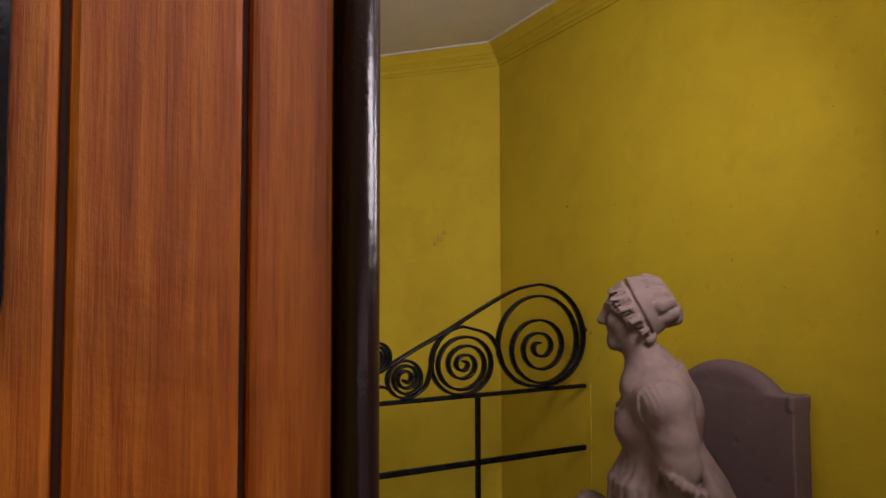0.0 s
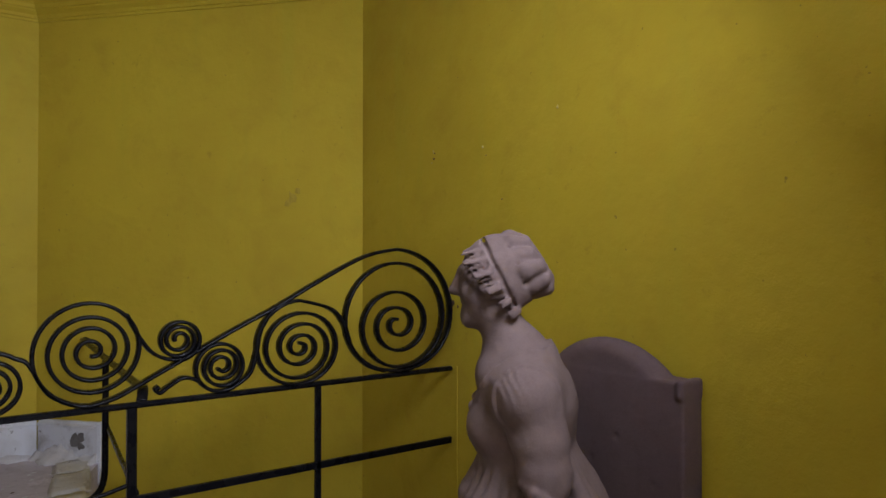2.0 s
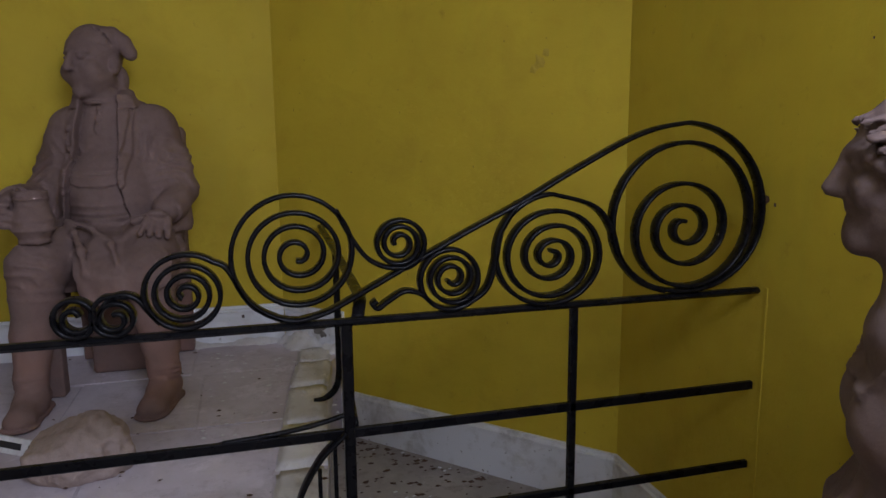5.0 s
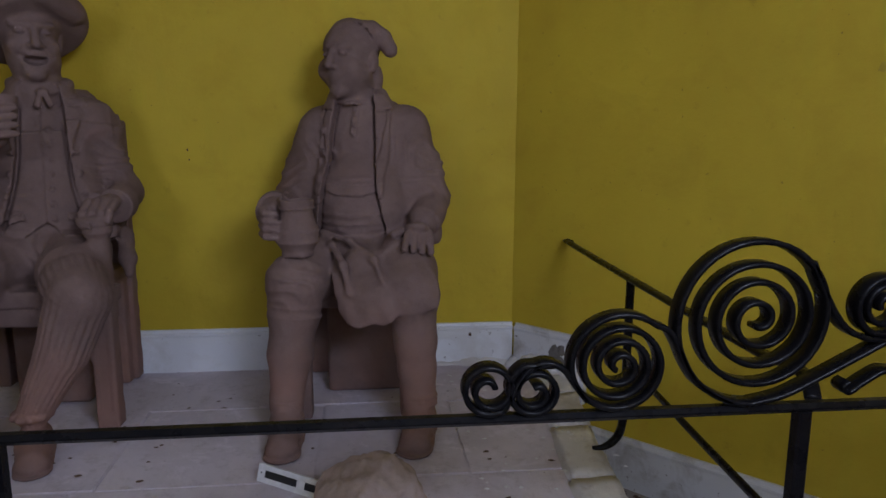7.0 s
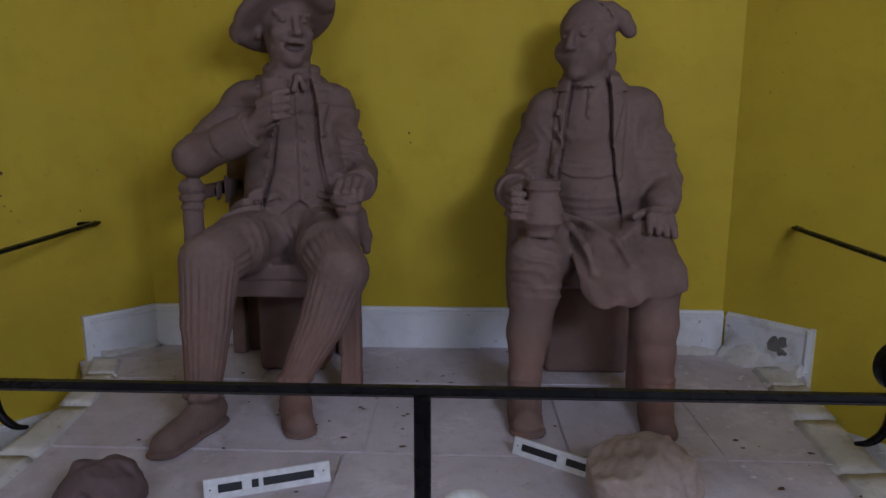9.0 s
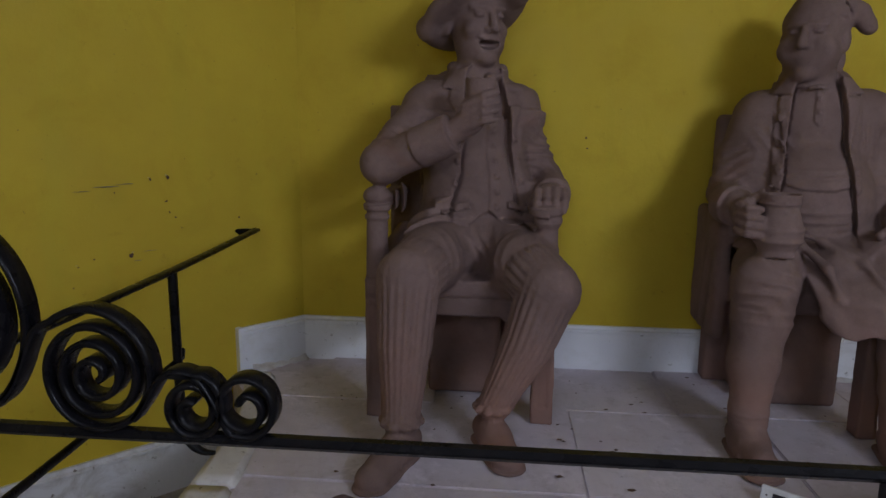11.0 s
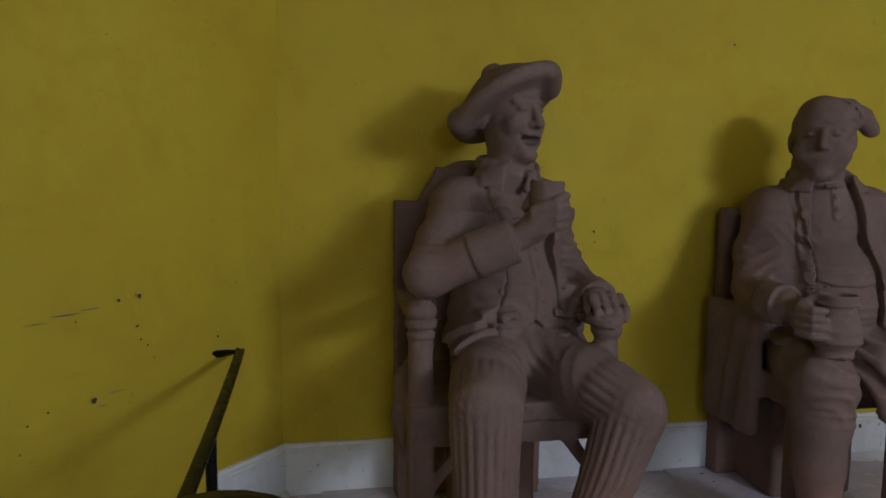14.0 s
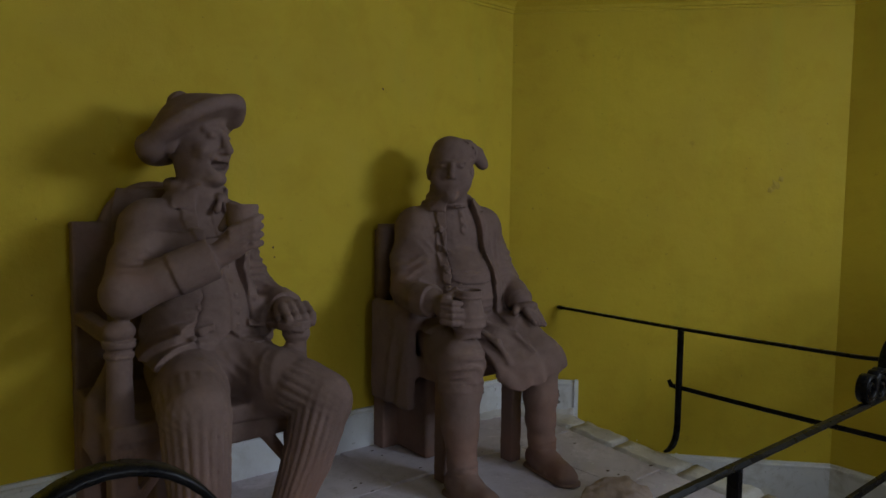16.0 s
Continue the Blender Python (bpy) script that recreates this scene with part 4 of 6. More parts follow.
    c.groove(0.011, np.maximum(np.abs(outline(x, z, gap) + 0.006) - 0.006, np.maximum(np.maximum(front, 1.15 - z), 3.9 - y)), 0.005)
    for sx in (-1, 1):
        lapel = [(sx * v, w) for v, w in ((0.05, 1.67), (0.1, 1.655), (0.145, 1.6), (0.118, 1.588), (0.128, 1.56), (0.1, 1.47), (0.083, 1.4), (0.079, 1.5), (0.071, 1.6))]
        c.layer(0.011, np.maximum(outline(x, z, placed(cx, lapel)), front + 0.01), 0.003)
        notch = [(sx * v, w) for v, w in ((0.085, 1.592), (0.13, 1.597), (0.13, 1.59), (0.085, 1.586))]
        c.groove(0.007, np.maximum(outline(x, z, placed(cx, notch)), front))
        for k in range(3):
            q = np.sqrt((x - cx - sx * (0.1 + 0.01 * k)) ** 2 + (z - 1.43 + 0.07 * k) ** 2) - 0.0095
            c.layer(0.007, np.maximum(q, front), 0.003)
    # standing collar round the back of the neck
    ring = [(cx + 0.088 * math.cos(radians(v)), 4.07 + 0.08 * math.sin(radians(v)), 1.665 + 0.014 * math.sin(radians(v))) for v in range(-25, 206, 23)]
    c.chain(ring, 0.017, 0.014)
    # neckcloth: wound bands, knot and two ends
    for zz, r in ((1.685, 0.06), (1.668, 0.066), (1.651, 0.07)):
        c.disc((cx, 4.045, zz), (0.06, -0.3, 1), r + 0.006, 0.01, 0.005)
    c.oval((cx + 0.012, 3.962, 1.632), (0.02, 0.016, 0.015), k=0.005)
    c.limb((cx + 0.004, 3.955, 1.622), (cx - 0.006, 3.96, 1.59), 0.008, 0.013, 0.005)
    c.limb((cx + 0.022, 3.955, 1.622), (cx + 0.034, 3.962, 1.592), 0.008, 0.011, 0.005)
    c.turned()
    # coat tails over the sides of the chair
    c.chain([(-1.31, 4.08, 1.1, 0.03), (-1.38, 4.0, 1.0, 0.035), (-1.392, 3.97, 0.9, 0.036), (-1.385, 3.96, 0.82, 0.02)], 0.05, 0.03)
    c.chain([(-0.82, 4.1, 1.12, 0.03), (-0.79, 4.02, 1.05, 0.025), (-0.775, 3.98, 1.0, 0.016)], 0.05, 0.03)
    # right arm raised with the cup, left arm along the chair
    c.chain([(-1.21, 4.03, 1.53, 0.088), (-1.29, 3.92, 1.43, 0.073), (-1.345, 3.81, 1.355, 0.066)], 0.08, 0.02)
    c.chain([(-1.345, 3.81, 1.352, 0.064), (-1.235, 3.782, 1.40, 0.058), (-1.155, 3.76, 1.435, 0.056)], 0.06, 0.02)
    c.tube((-1.225, 3.775, 1.405), (-1.115, 3.748, 1.452), 0.066, 0.062, 0.006)
    c.limb((-1.115, 3.748, 1.452), (-1.06, 3.735, 1.49), 0.036, 0.04, 0.012)
    c.oval((-1.052, 3.735, 1.505), (0.04, 0.034, 0.05), (0, 30, 0), 0.012)
    c.tube((-1.034, 3.738, 1.505), (-1.028, 3.738, 1.614), 0.036, 0.047, 0.003)
    c.tube((-1.029, 3.738, 1.585), (-1.027, 3.738, 1.63), 0.038, 0.041, 0.003, cut=True)
    fingers(c, [(-1.075, 3.712, 1.535 - 0.022 * k) for k in range(4)], [(-1.018, 3.684, 1.563 - 0.024 * k) for k in range(4)], 0.0135)
    fingers(c, [(-1.018, 3.684, 1.563 - 0.024 * k) for k in range(4)], [(-0.982, 3.712, 1.574 - 0.026 * k) for k in range(4)], 0.0125)
    c.limb((-1.078, 3.775, 1.54), (-1.052, 3.782, 1.585), 0.014, 0.012, 0.006)
    c.chain([(-0.94, 4.1, 1.525, 0.092), (-0.875, 4.13, 1.4, 0.066), (-0.81, 4.1, 1.285, 0.06)], 0.07, 0.02)
    c.chain([(-0.81, 4.1, 1.28, 0.06), (-0.79, 3.98, 1.255, 0.056)], 0.06, 0.02)
    c.ripple((-0.835, 4.1, 1.38), 0.11, (0.35, 0.1, 1.0), 0.032, 0.008, 2.0)
    c.ripple((-1.3, 3.85, 1.4), 0.09, (0.5, 0.6, 0.5), 0.045, 0.007, -1.0)
    c.ripple((-1.16, 4.0, 1.47), 0.07, (1.0, 0.2, 0.3), 0.035, 0.005)
    c.ripple((-0.93, 4.02, 1.46), 0.07, (1.0, -0.2, -0.3), 0.035, 0.006)
    c.ripple((-1.1, 3.9, 1.27), 0.09, (0.2, 0, 1.0), 0.045, 0.004, 2.0)
    c.tube((-0.79, 4.0, 1.258), (-0.793, 3.935, 1.248), 0.06, 0.062, 0.006)
    c.oval((-0.803, 3.895, 1.262), (0.045, 0.055, 0.026), (20, 0, 0), 0.008)
    fingers(c, [(-0.845 + 0.028 * k, 3.852, 1.27 + 0.003 * (k % 3)) for k in range(4)], [(-0.849 + 0.029 * k, 3.8, 1.238 + 0.002 * k) for k in range(4)], 0.0148)
    fingers(c, [(-0.849 + 0.029 * k, 3.8, 1.238 + 0.002 * k) for k in range(4)], [(-0.847 + 0.027 * k, 3.79, 1.2 + 0.005 * k) for k in range(4)], 0.0135)
    c.limb((-0.84, 3.9, 1.26), (-0.862, 3.845, 1.235), 0.016, 0.013, 0.006)
    # ribbed stockings and shoes
    c.limb((-1.208, 3.66, 1.043), (-1.226, 3.59, 1.03), 0.097, 0.092, 0.004, ribs=22, depth=0.008)
    c.limb((-1.226, 3.59, 1.03), (-1.232, 3.555, 0.84), 0.092, 0.078, 0.004, ribs=22, depth=0.008)
    c.limb((-1.232, 3.555, 0.84), (-1.235, 3.5, 0.63), 0.078, 0.053, 0.006, ribs=22, depth=0.006)
    c.limb((-0.852, 3.71, 1.022), (-0.812, 3.64, 0.995), 0.097, 0.092, 0.004, ribs=22, depth=0.008)
    c.limb((-0.812, 3.64, 0.995), (-0.87, 3.63, 0.83), 0.092, 0.076, 0.004, ribs=22, depth=0.008)
    c.limb((-0.87, 3.63, 0.83), (-0.965, 3.61, 0.64), 0.076, 0.049, 0.006, ribs=22, depth=0.006)
    for a in np.linspace(0, 2 * math.pi, 10, endpoint=False):
        c.oval((-1.234 + 0.052 * math.cos(a), 3.505 + 0.052 * math.sin(a), 0.625), (0.018, 0.018, 0.014), k=0.008)
        c.oval((-0.968 + 0.048 * math.cos(a), 3.61 + 0.048 * math.sin(a), 0.635), (0.017, 0.017, 0.014), k=0.008)
    shoe(c, (-1.225, 3.54), (-1.30, 3.30), DAIS_Z, 0.05)
    shoe(c, (-0.985, 3.65), (-0.91, 3.45), DAIS_Z, 0.05)
    # head under a broad flat bonnet
    c.limb((-1.06, 4.04, 1.62), (-1.05, 4.04, 1.74), 0.07, 0.06, 0.02)
    c.oval((-1.035, 4.015, 1.745), (0.068, 0.068, 0.05), (0, 0, 32), k=0.025)
    head(c, (-1.068, 4.035, 1.812), 34, 1.18, 3)
    n = (-0.5, 0.45, 1.0)
    c.disc((-1.065, 4.04, 1.85), n, 0.19, 0.024, 0.014)
    c.oval((-1.07, 4.07, 1.878), (0.145, 0.145, 0.042), (-24, -25, 0), 0.05)
    c.limb((-1.225, 4.0, 1.79), (-1.16, 4.14, 1.80), 0.034, 0.034, 0.04)
    c.limb((-0.92, 4.06, 1.895), (-0.965, 3.93, 1.935), 0.022, 0.018, 0.03)
    c.oval((-1.11, 4.068, 1.948), (0.034, 0.034, 0.024), (-24, -25, 0), 0.006)
    c.roughen(0.0011, 55, 7)
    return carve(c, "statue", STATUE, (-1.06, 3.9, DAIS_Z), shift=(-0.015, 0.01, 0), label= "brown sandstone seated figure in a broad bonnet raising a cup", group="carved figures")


def cobbler():
    c = Carving((-0.40, 3.44, 0.50), (0.50, 4.46, 1.96), 0.0052)
    c.block((-0.18, 4.27, DAIS_Z), (0.28, 4.35, 1.5), 0.01)
    c.block((-0.2, 3.82, 0.9), (0.28, 4.3, 0.985), 0.008)
    for x in (-0.172, 0.2):
        c.block((x - 0.03, 3.80, DAIS_Z), (x + 0.03, 3.87, 0.95), 0.006)
    c.block((-0.1, 4.05, DAIS_Z), (0.22, 4.3, 0.92), 0.02)
    # trunk, turned a little
    c.turned((0.045, 4.08), (0.05, 4.08), -14, 0.88)
    c.oval((0.045, 4.05, 1.06), (0.185, 0.19, 0.12), k=0.03)
    c.oval((0.05, 4.02, 1.24), (0.172, 0.17, 0.19), k=0.03)
    c.oval((0.045, 4.09, 1.44), (0.16, 0.13, 0.17), (8, 0, 0), k=0.03)
    c.limb((-0.125, 4.11, 1.505), (0.215, 4.1, 1.505), 0.078, 0.078, 0.03)
    c.limb((0.03, 4.09, 1.55), (0.01, 4.06, 1.68), 0.085, 0.07, 0.03)
    cx = 0.04
    c.turned()
    c.chain([(0.14, 4.02, 1.05, 0.115), (0.185, 3.8, 1.02, 0.102), (0.2, 3.68, 0.975, 0.09)], 0.1, 0.03)
    c.chain([(0.19, 4.06, 1.45, 0.08), (0.225, 4.02, 1.3, 0.075), (0.24, 4.0, 1.14, 0.075)], 0.08, 0.03)
    c.chain([(-0.1, 4.1, 1.45, 0.08), (-0.135, 4.06, 1.3, 0.07), (-0.16, 4.06, 1.14, 0.07)], 0.08, 0.03)
    c.chain([(-0.05, 4.02, 1.05, 0.115), (-0.13, 3.85, 1.035, 0.103), (-0.178, 3.74, 1.015, 0.094)], 0.1, 0.03)
    c.turned((0.045, 4.08), (0.05, 4.08), -14, 0.88)
    x, y, z = c.local((-0.32, 3.68, 1.0), (0.42, 4.36, 1.74))
    front = y - 4.1
    # buttoned shirt, waistcoat edge and apron top
    for zz, bow in ((1.345, 0.1), (1.322, 0.16), (1.215, 0.12), (1.185, 0.08), (1.16, 0.15)):
        dz = zz + 0.5 * bow * np.abs(x - cx) - z
        c.f[c.box] -= (0.0035 * np.exp(-(dz / 0.007) ** 2) * (np.abs(x - cx) < 0.14) * (y < 4.0)).astype(np.float32)
    c.layer(0.009, np.maximum(outline(x, z, placed(cx, [(-0.12, 1.7), (-0.12, 1.31), (-0.05, 1.29), (0.06, 1.287), (0.12, 1.3), (0.12, 1.7)])), front), 0.004)
    c.layer(0.007, np.maximum(outline(x, z, placed(cx, [(-0.01, 1.6), (0.015, 1.6), (0.018, 1.5), (0.004, 1.485), (-0.012, 1.5)])), front), 0.003)
    for zz in (1.57, 1.53):
        c.layer(0.006, np.maximum(np.sqrt((x - cx - 0.003) ** 2 + (z - zz) ** 2) - 0.007, front), 0.003)
    # open coat
    gap = placed(cx, [(0.0, 1.72), (-0.075, 1.65), (-0.085, 1.58), (-0.098, 1.45), (-0.105, 1.32), (-0.125, 1.2), (-0.16, 1.0), (0.17, 1.0), (0.145, 1.18), (0.115, 1.32), (0.095, 1.45), (0.08, 1.58), (0.07, 1.65)])
    coat = np.maximum(-np.maximum(outline(x, z, gap), front + 0.02), np.maximum(1.1 - z, z - 1.63))
    c.layer(0.022, np.maximum(coat, np.sqrt((x - cx) ** 2 + (y - 4.08) ** 2) - 0.36), 0.004)
    c.groove(0.009, np.maximum(np.abs(outline(x, z, gap) + 0.004) - 0.0035, np.maximum(front, 1.13 - z)), 0.004)
    for sx in (-1, 1):
        lapel = [(sx * v, w) for v, w in ((0.055, 1.66), (0.11, 1.64), (0.15, 1.59), (0.125, 1.577), (0.132, 1.55), (0.115, 1.45), (0.099, 1.38), (0.096, 1.5), (0.082, 1.6))]
        c.layer(0.011, np.maximum(outline(x, z, placed(cx, lapel)), front + 0.01), 0.003)
        notch = [(sx * v, w) for v, w in ((0.09, 1.582), (0.135, 1.587), (0.135, 1.58), (0.09, 1.576))]
        c.groove(0.007, np.maximum(outline(x, z, placed(cx, notch)), front))
    for zz in (1.51, 1.43, 1.35, 1.27):
        c.layer(0.008, np.maximum(np.sqrt((x - cx + 0.125) ** 2 + (z - zz) ** 2) - 0.014, front), 0.003)
    ring = [(cx - 0.01 + 0.096 * math.cos(radians(v)), 4.07 + 0.088 * math.sin(radians(v)), 1.638 + 0.014 * math.sin(radians(v))) for v in range(-20, 201, 22)]
    c.chain(ring, 0.017, 0.014)
    # neck band with a small bow
    for zz, r in ((1.648, 0.076), (1.63, 0.08)):
        c.disc((0.015, 4.06, zz), (0.0, -0.3, 1), r + 0.004, 0.01, 0.005)
    c.oval((0.03, 3.965, 1.606), (0.009, 0.01, 0.009), k=0.003)
    c.oval((0.012, 3.968, 1.604), (0.015, 0.009, 0.008), (0, -15, 0), k=0.003)
    c.oval((0.05, 3.968, 1.606), (0.015, 0.009, 0.008), (0, 15, 0), k=0.003)
    c.turned()
    # coat skirts beside the legs
    c.block((-0.25, 3.98, 0.76), (-0.205, 4.27, 1.2), 0.02, 0.03)
    c.ripple((-0.24, 4.1, 0.9), 0.16, (0.1, 1.0, 0.15), 0.11, 0.01)
    c.chain([(0.21, 4.05, 1.12, 0.05), (0.265, 3.95, 1.02, 0.04), (0.285, 3.9, 0.92, 0.03)], 0.05, 0.03)
    # arms
    c.chain([(-0.1, 4.11, 1.5, 0.094), (-0.17, 4.11, 1.38, 0.068), (-0.215, 4.05, 1.26, 0.062)], 0.08, 0.02)
    c.chain([(-0.215, 4.05, 1.255, 0.062), (-0.245, 3.92, 1.24, 0.058), (-0.248, 3.83, 1.24, 0.052)], 0.06, 0.02)
    c.tube((-0.254, 3.9, 1.238), (-0.25, 3.825, 1.24), 0.066, 0.064, 0.008)
    c.limb((-0.25, 3.83, 1.24), (-0.245, 3.765, 1.235), 0.036, 0.04, 0.012)
    c.oval((-0.256, 3.745, 1.225), (0.033, 0.045, 0.05), k=0.012)
    fingers(c, [(-0.278, 3.73, 1.255 - 0.025 * k) for k in range(4)], [(-0.262, 3.69, 1.25 - 0.025 * k) for k in range(4)], 0.013)
    fingers(c, [(-0.262, 3.69, 1.25 - 0.025 * k) for k in range(4)], [(-0.228, 3.682, 1.247 - 0.025 * k) for k in range(4)], 0.0125)
    c.limb((-0.235, 3.745, 1.27), (-0.195, 3.725, 1.305), 0.014, 0.012, 0.006)
    c.chain([(0.19, 4.07, 1.5, 0.096), (0.268, 4.04, 1.38, 0.069), (0.302, 4.0, 1.27, 0.062)], 0.08, 0.02)
    c.chain([(0.302, 4.0, 1.265, 0.062), (0.285, 3.92, 1.225, 0.055), (0.255, 3.85, 1.2, 0.05)], 0.06, 0.02)
    c.ripple((0.29, 4.0, 1.36), 0.12, (0.3, 0.1, 1.0), 0.04, 0.007, 2.0)
    c.ripple((-0.2, 4.05, 1.33), 0.1, (-0.3, 0.1, 1.0), 0.04, 0.007, 2.0)
    c.ripple((0.19, 3.98, 1.43), 0.08, (1.0, 0, -0.3), 0.04, 0.006)
    c.ripple((-0.1, 4.0, 1.43), 0.08, (1.0, 0, 0.3), 0.04, 0.005)
    c.tube((0.284, 3.915, 1.222), (0.256, 3.85, 1.196), 0.06, 0.058, 0.006)
    # jug on the knee
    for r0, r1, z0, z1 in ((0.05, 0.05, 1.108, 1.12), (0.046, 0.068, 1.12, 1.155), (0.068, 0.068, 1.155, 1.19), (0.068, 0.049, 1.19, 1.245), (0.049, 0.056, 1.245, 1.292)):
        c.tube((-0.165, 3.715, z0), (-0.165, 3.715, z1), r0, r1, 0.012)
    c.tube((-0.165, 3.715, 1.26), (-0.165, 3.715, 1.266), 0.058, 0.058, 0.004)
    c.tube((-0.165, 3.715, 1.27), (-0.165, 3.715, 1.31), 0.045, 0.047, 0.003, cut=True)
    # legs: breeches, stockings and shoes
    c.chain([(-0.18, 3.74, 1.01, 0.094), (-0.185, 3.725, 0.91, 0.084)], 0.09, 0.02)
    for z in (0.905, 0.938):
        c.disc((-0.183, 3.728, z), (0.05, 0.1, 1), 0.089, 0.006, 0.006)
    c.ripple((-0.18, 3.68, 1.02), 0.1, (0.5, 0.3, 1.0), 0.045, 0.008, 2.0)
    c.chain([(-0.185, 3.728, 0.9, 0.078), (-0.2, 3.71, 0.78, 0.072), (-0.213, 3.68, 0.63, 0.053), (-0.213, 3.67, 0.57, 0.05)], 0.07, 0.02)
    c.chain([(0.205, 3.68, 0.96, 0.08), (0.215, 3.68, 0.82, 0.07), (0.22, 3.68, 0.72, 0.062), (0.225, 3.68, 0.64, 0.054), (0.228, 3.675, 0.57, 0.05)], 0.07, 0.02)
    for z in (0.6, 0.615, 0.632):
        c.disc((0.23, 3.676, z), (0.0, 0.1, 1), 0.06, 0.006, 0.006)
        c.disc((-0.213, 3.674, z), (0.0, 0.1, 1), 0.057, 0.006, 0.006)
    shoe(c, (-0.213, 3.71), (-0.215, 3.49), DAIS_Z, 0.054)
    shoe(c, (0.235, 3.71), (0.195, 3.485), DAIS_Z, 0.054)
    # apron: over the far thigh, then falling in slanting folds to an uneven hem
    c.chain([(0.14, 3.98, 1.06, 0.114), (0.185, 3.8, 1.035, 0.108), (0.195, 3.685, 0.985, 0.1)], 0.1, 0.02)
    c.chain([(0.02, 3.95, 1.085, 0.085), (0.05, 3.78, 1.035, 0.08), (0.08, 3.70, 0.99, 0.06)], 0.08, 0.03)
    x, y, z = c.local((-0.12, 3.46, 0.85), (0.36, 3.9, 1.16))
    fall = np.clip((1.06 - z) / 0.15, 0, 1)
    fold = np.sin(44 * (x + 0.55 * (z - 1.0)) + 0.6) + 0.3 * np.sin(83 * (x + 0.4 * (z - 1.0)) + 2.0)
    face = 3.592 + 1.5 * (x - 0.2) ** 2 + 4.5 * np.maximum(z - 0.985, 0) ** 1.6 - 0.03 * fall * np.exp(-((x - 0.06) / 0.07) ** 2) + 0.009 * fold * fall
    edge = [(-0.075, 1.13), (-0.052, 1.0), (-0.035, 0.925), (-0.01, 0.895), (0.035, 0.884), (0.075, 0.902), (0.11, 0.895), (0.15, 0.925), (0.19, 0.94), (0.24, 0.938), (0.284, 0.955), (0.29, 1.02), (0.27, 1.06), (0.2, 1.09), (0.0, 1.1)]
    c.drape(np.maximum(np.abs(y - face - 0.012) - 0.013, outline(x, z, edge)) * 0.8, 0.012)
    c.chain([(-0.1, 3.87, 1.16, 0.008), (-0.06, 3.8, 1.125, 0.011), (-0.02, 3.7, 1.075, 0.012), (0.0, 3.65, 1.0, 0.01)], 0.012, 0.02)
    c.chain([(-0.09, 3.86, 1.165, 0.006), (0.0, 3.8, 1.14, 0.008), (0.08, 3.7, 1.095, 0.008), (0.11, 3.62, 1.03, 0.007)], 0.012, 0.024)
    # open hand laid on the apron
    c.oval((0.228, 3.79, 1.178), (0.043, 0.056, 0.024), (-18, 10, 15), 0.006)
    fingers(c, [(0.196 + 0.024 * k, 3.752 + 0.006 * k, 1.168) for k in range(4)], [(0.18 + 0.03 * k, 3.688 + 0.01 * k, 1.128 - 0.006 * k) for k in range(4)], 0.0145)
    c.limb((0.2, 3.815, 1.178), (0.15, 3.772, 1.165), 0.016, 0.013, 0.006)
    # head in a soft nightcap with a drooping tail
    c.oval((0.004, 4.03, 1.688), (0.066, 0.066, 0.042), k=0.025)
    P = head(c, (0.008, 4.04, 1.757), -36, 1.12, 2, smile=False)
    for sx in (-1, 1):
        c.oval(P(sx * 0.045, -0.055, -0.034), (0.038, 0.036, 0.038), k=0.02)
        c.limb(P(sx * 0.02, -0.088, -0.062), P(sx * 0.042, -0.074, -0.05), 0.004, 0.002, 0.004, cut=True)
    c.oval((0.01, 4.045, 1.8), (0.092, 0.103, 0.082), (0, 0, -38), 0.012)
    c.oval((0.03, 4.055, 1.835), (0.085, 0.09, 0.06), (0, 22, -20), 0.02)
    c.oval((0.06, 4.02, 1.835), (0.066, 0.062, 0.058), (0, 30, 0), 0.015)
    c.chain([(0.03, 4.04, 1.88, 0.018), (0.085, 4.02, 1.865, 0.03), (0.122, 4.005, 1.832, 0.034), (0.146, 3.995, 1.797, 0.028)], 0.03, 0.005)
    c.oval((0.15, 3.99, 1.784), (0.024, 0.024, 0.02), k=0.006)
    c.chain([(0.03, 3.99, 1.885), (0.065, 3.97, 1.855), (0.09, 3.965, 1.815), (0.102, 3.97, 1.78)], 0.006, 0.005, cut=True)
    c.chain([P(-0.088, -0.01, 0.02), P(-0.07, -0.062, 0.035), P(-0.03, -0.094, 0.045), P(0.03, -0.094, 0.045), P(0.07, -0.062, 0.035), P(0.088, -0.01, 0.02)], 0.0045, 0.004, cut=True)
    c.chain([(0.0, 3.945, 1.84), (0.04, 3.95, 1.822), (0.07, 3.965, 1.81)], 0.004, 0.005, cut=True)
    # jaw, cheeks, and hair at the nape
    c.oval((0.0, 4.02, 1.705), (0.08, 0.075, 0.05), (0, 0, -38), k=0.02)
    c.oval((0.1, 4.07, 1.7), (0.024, 0.03, 0.05), k=0.01)
    c.roughen(0.0011, 55, 7)
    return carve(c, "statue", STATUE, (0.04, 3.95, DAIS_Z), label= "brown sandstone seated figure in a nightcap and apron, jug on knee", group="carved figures")


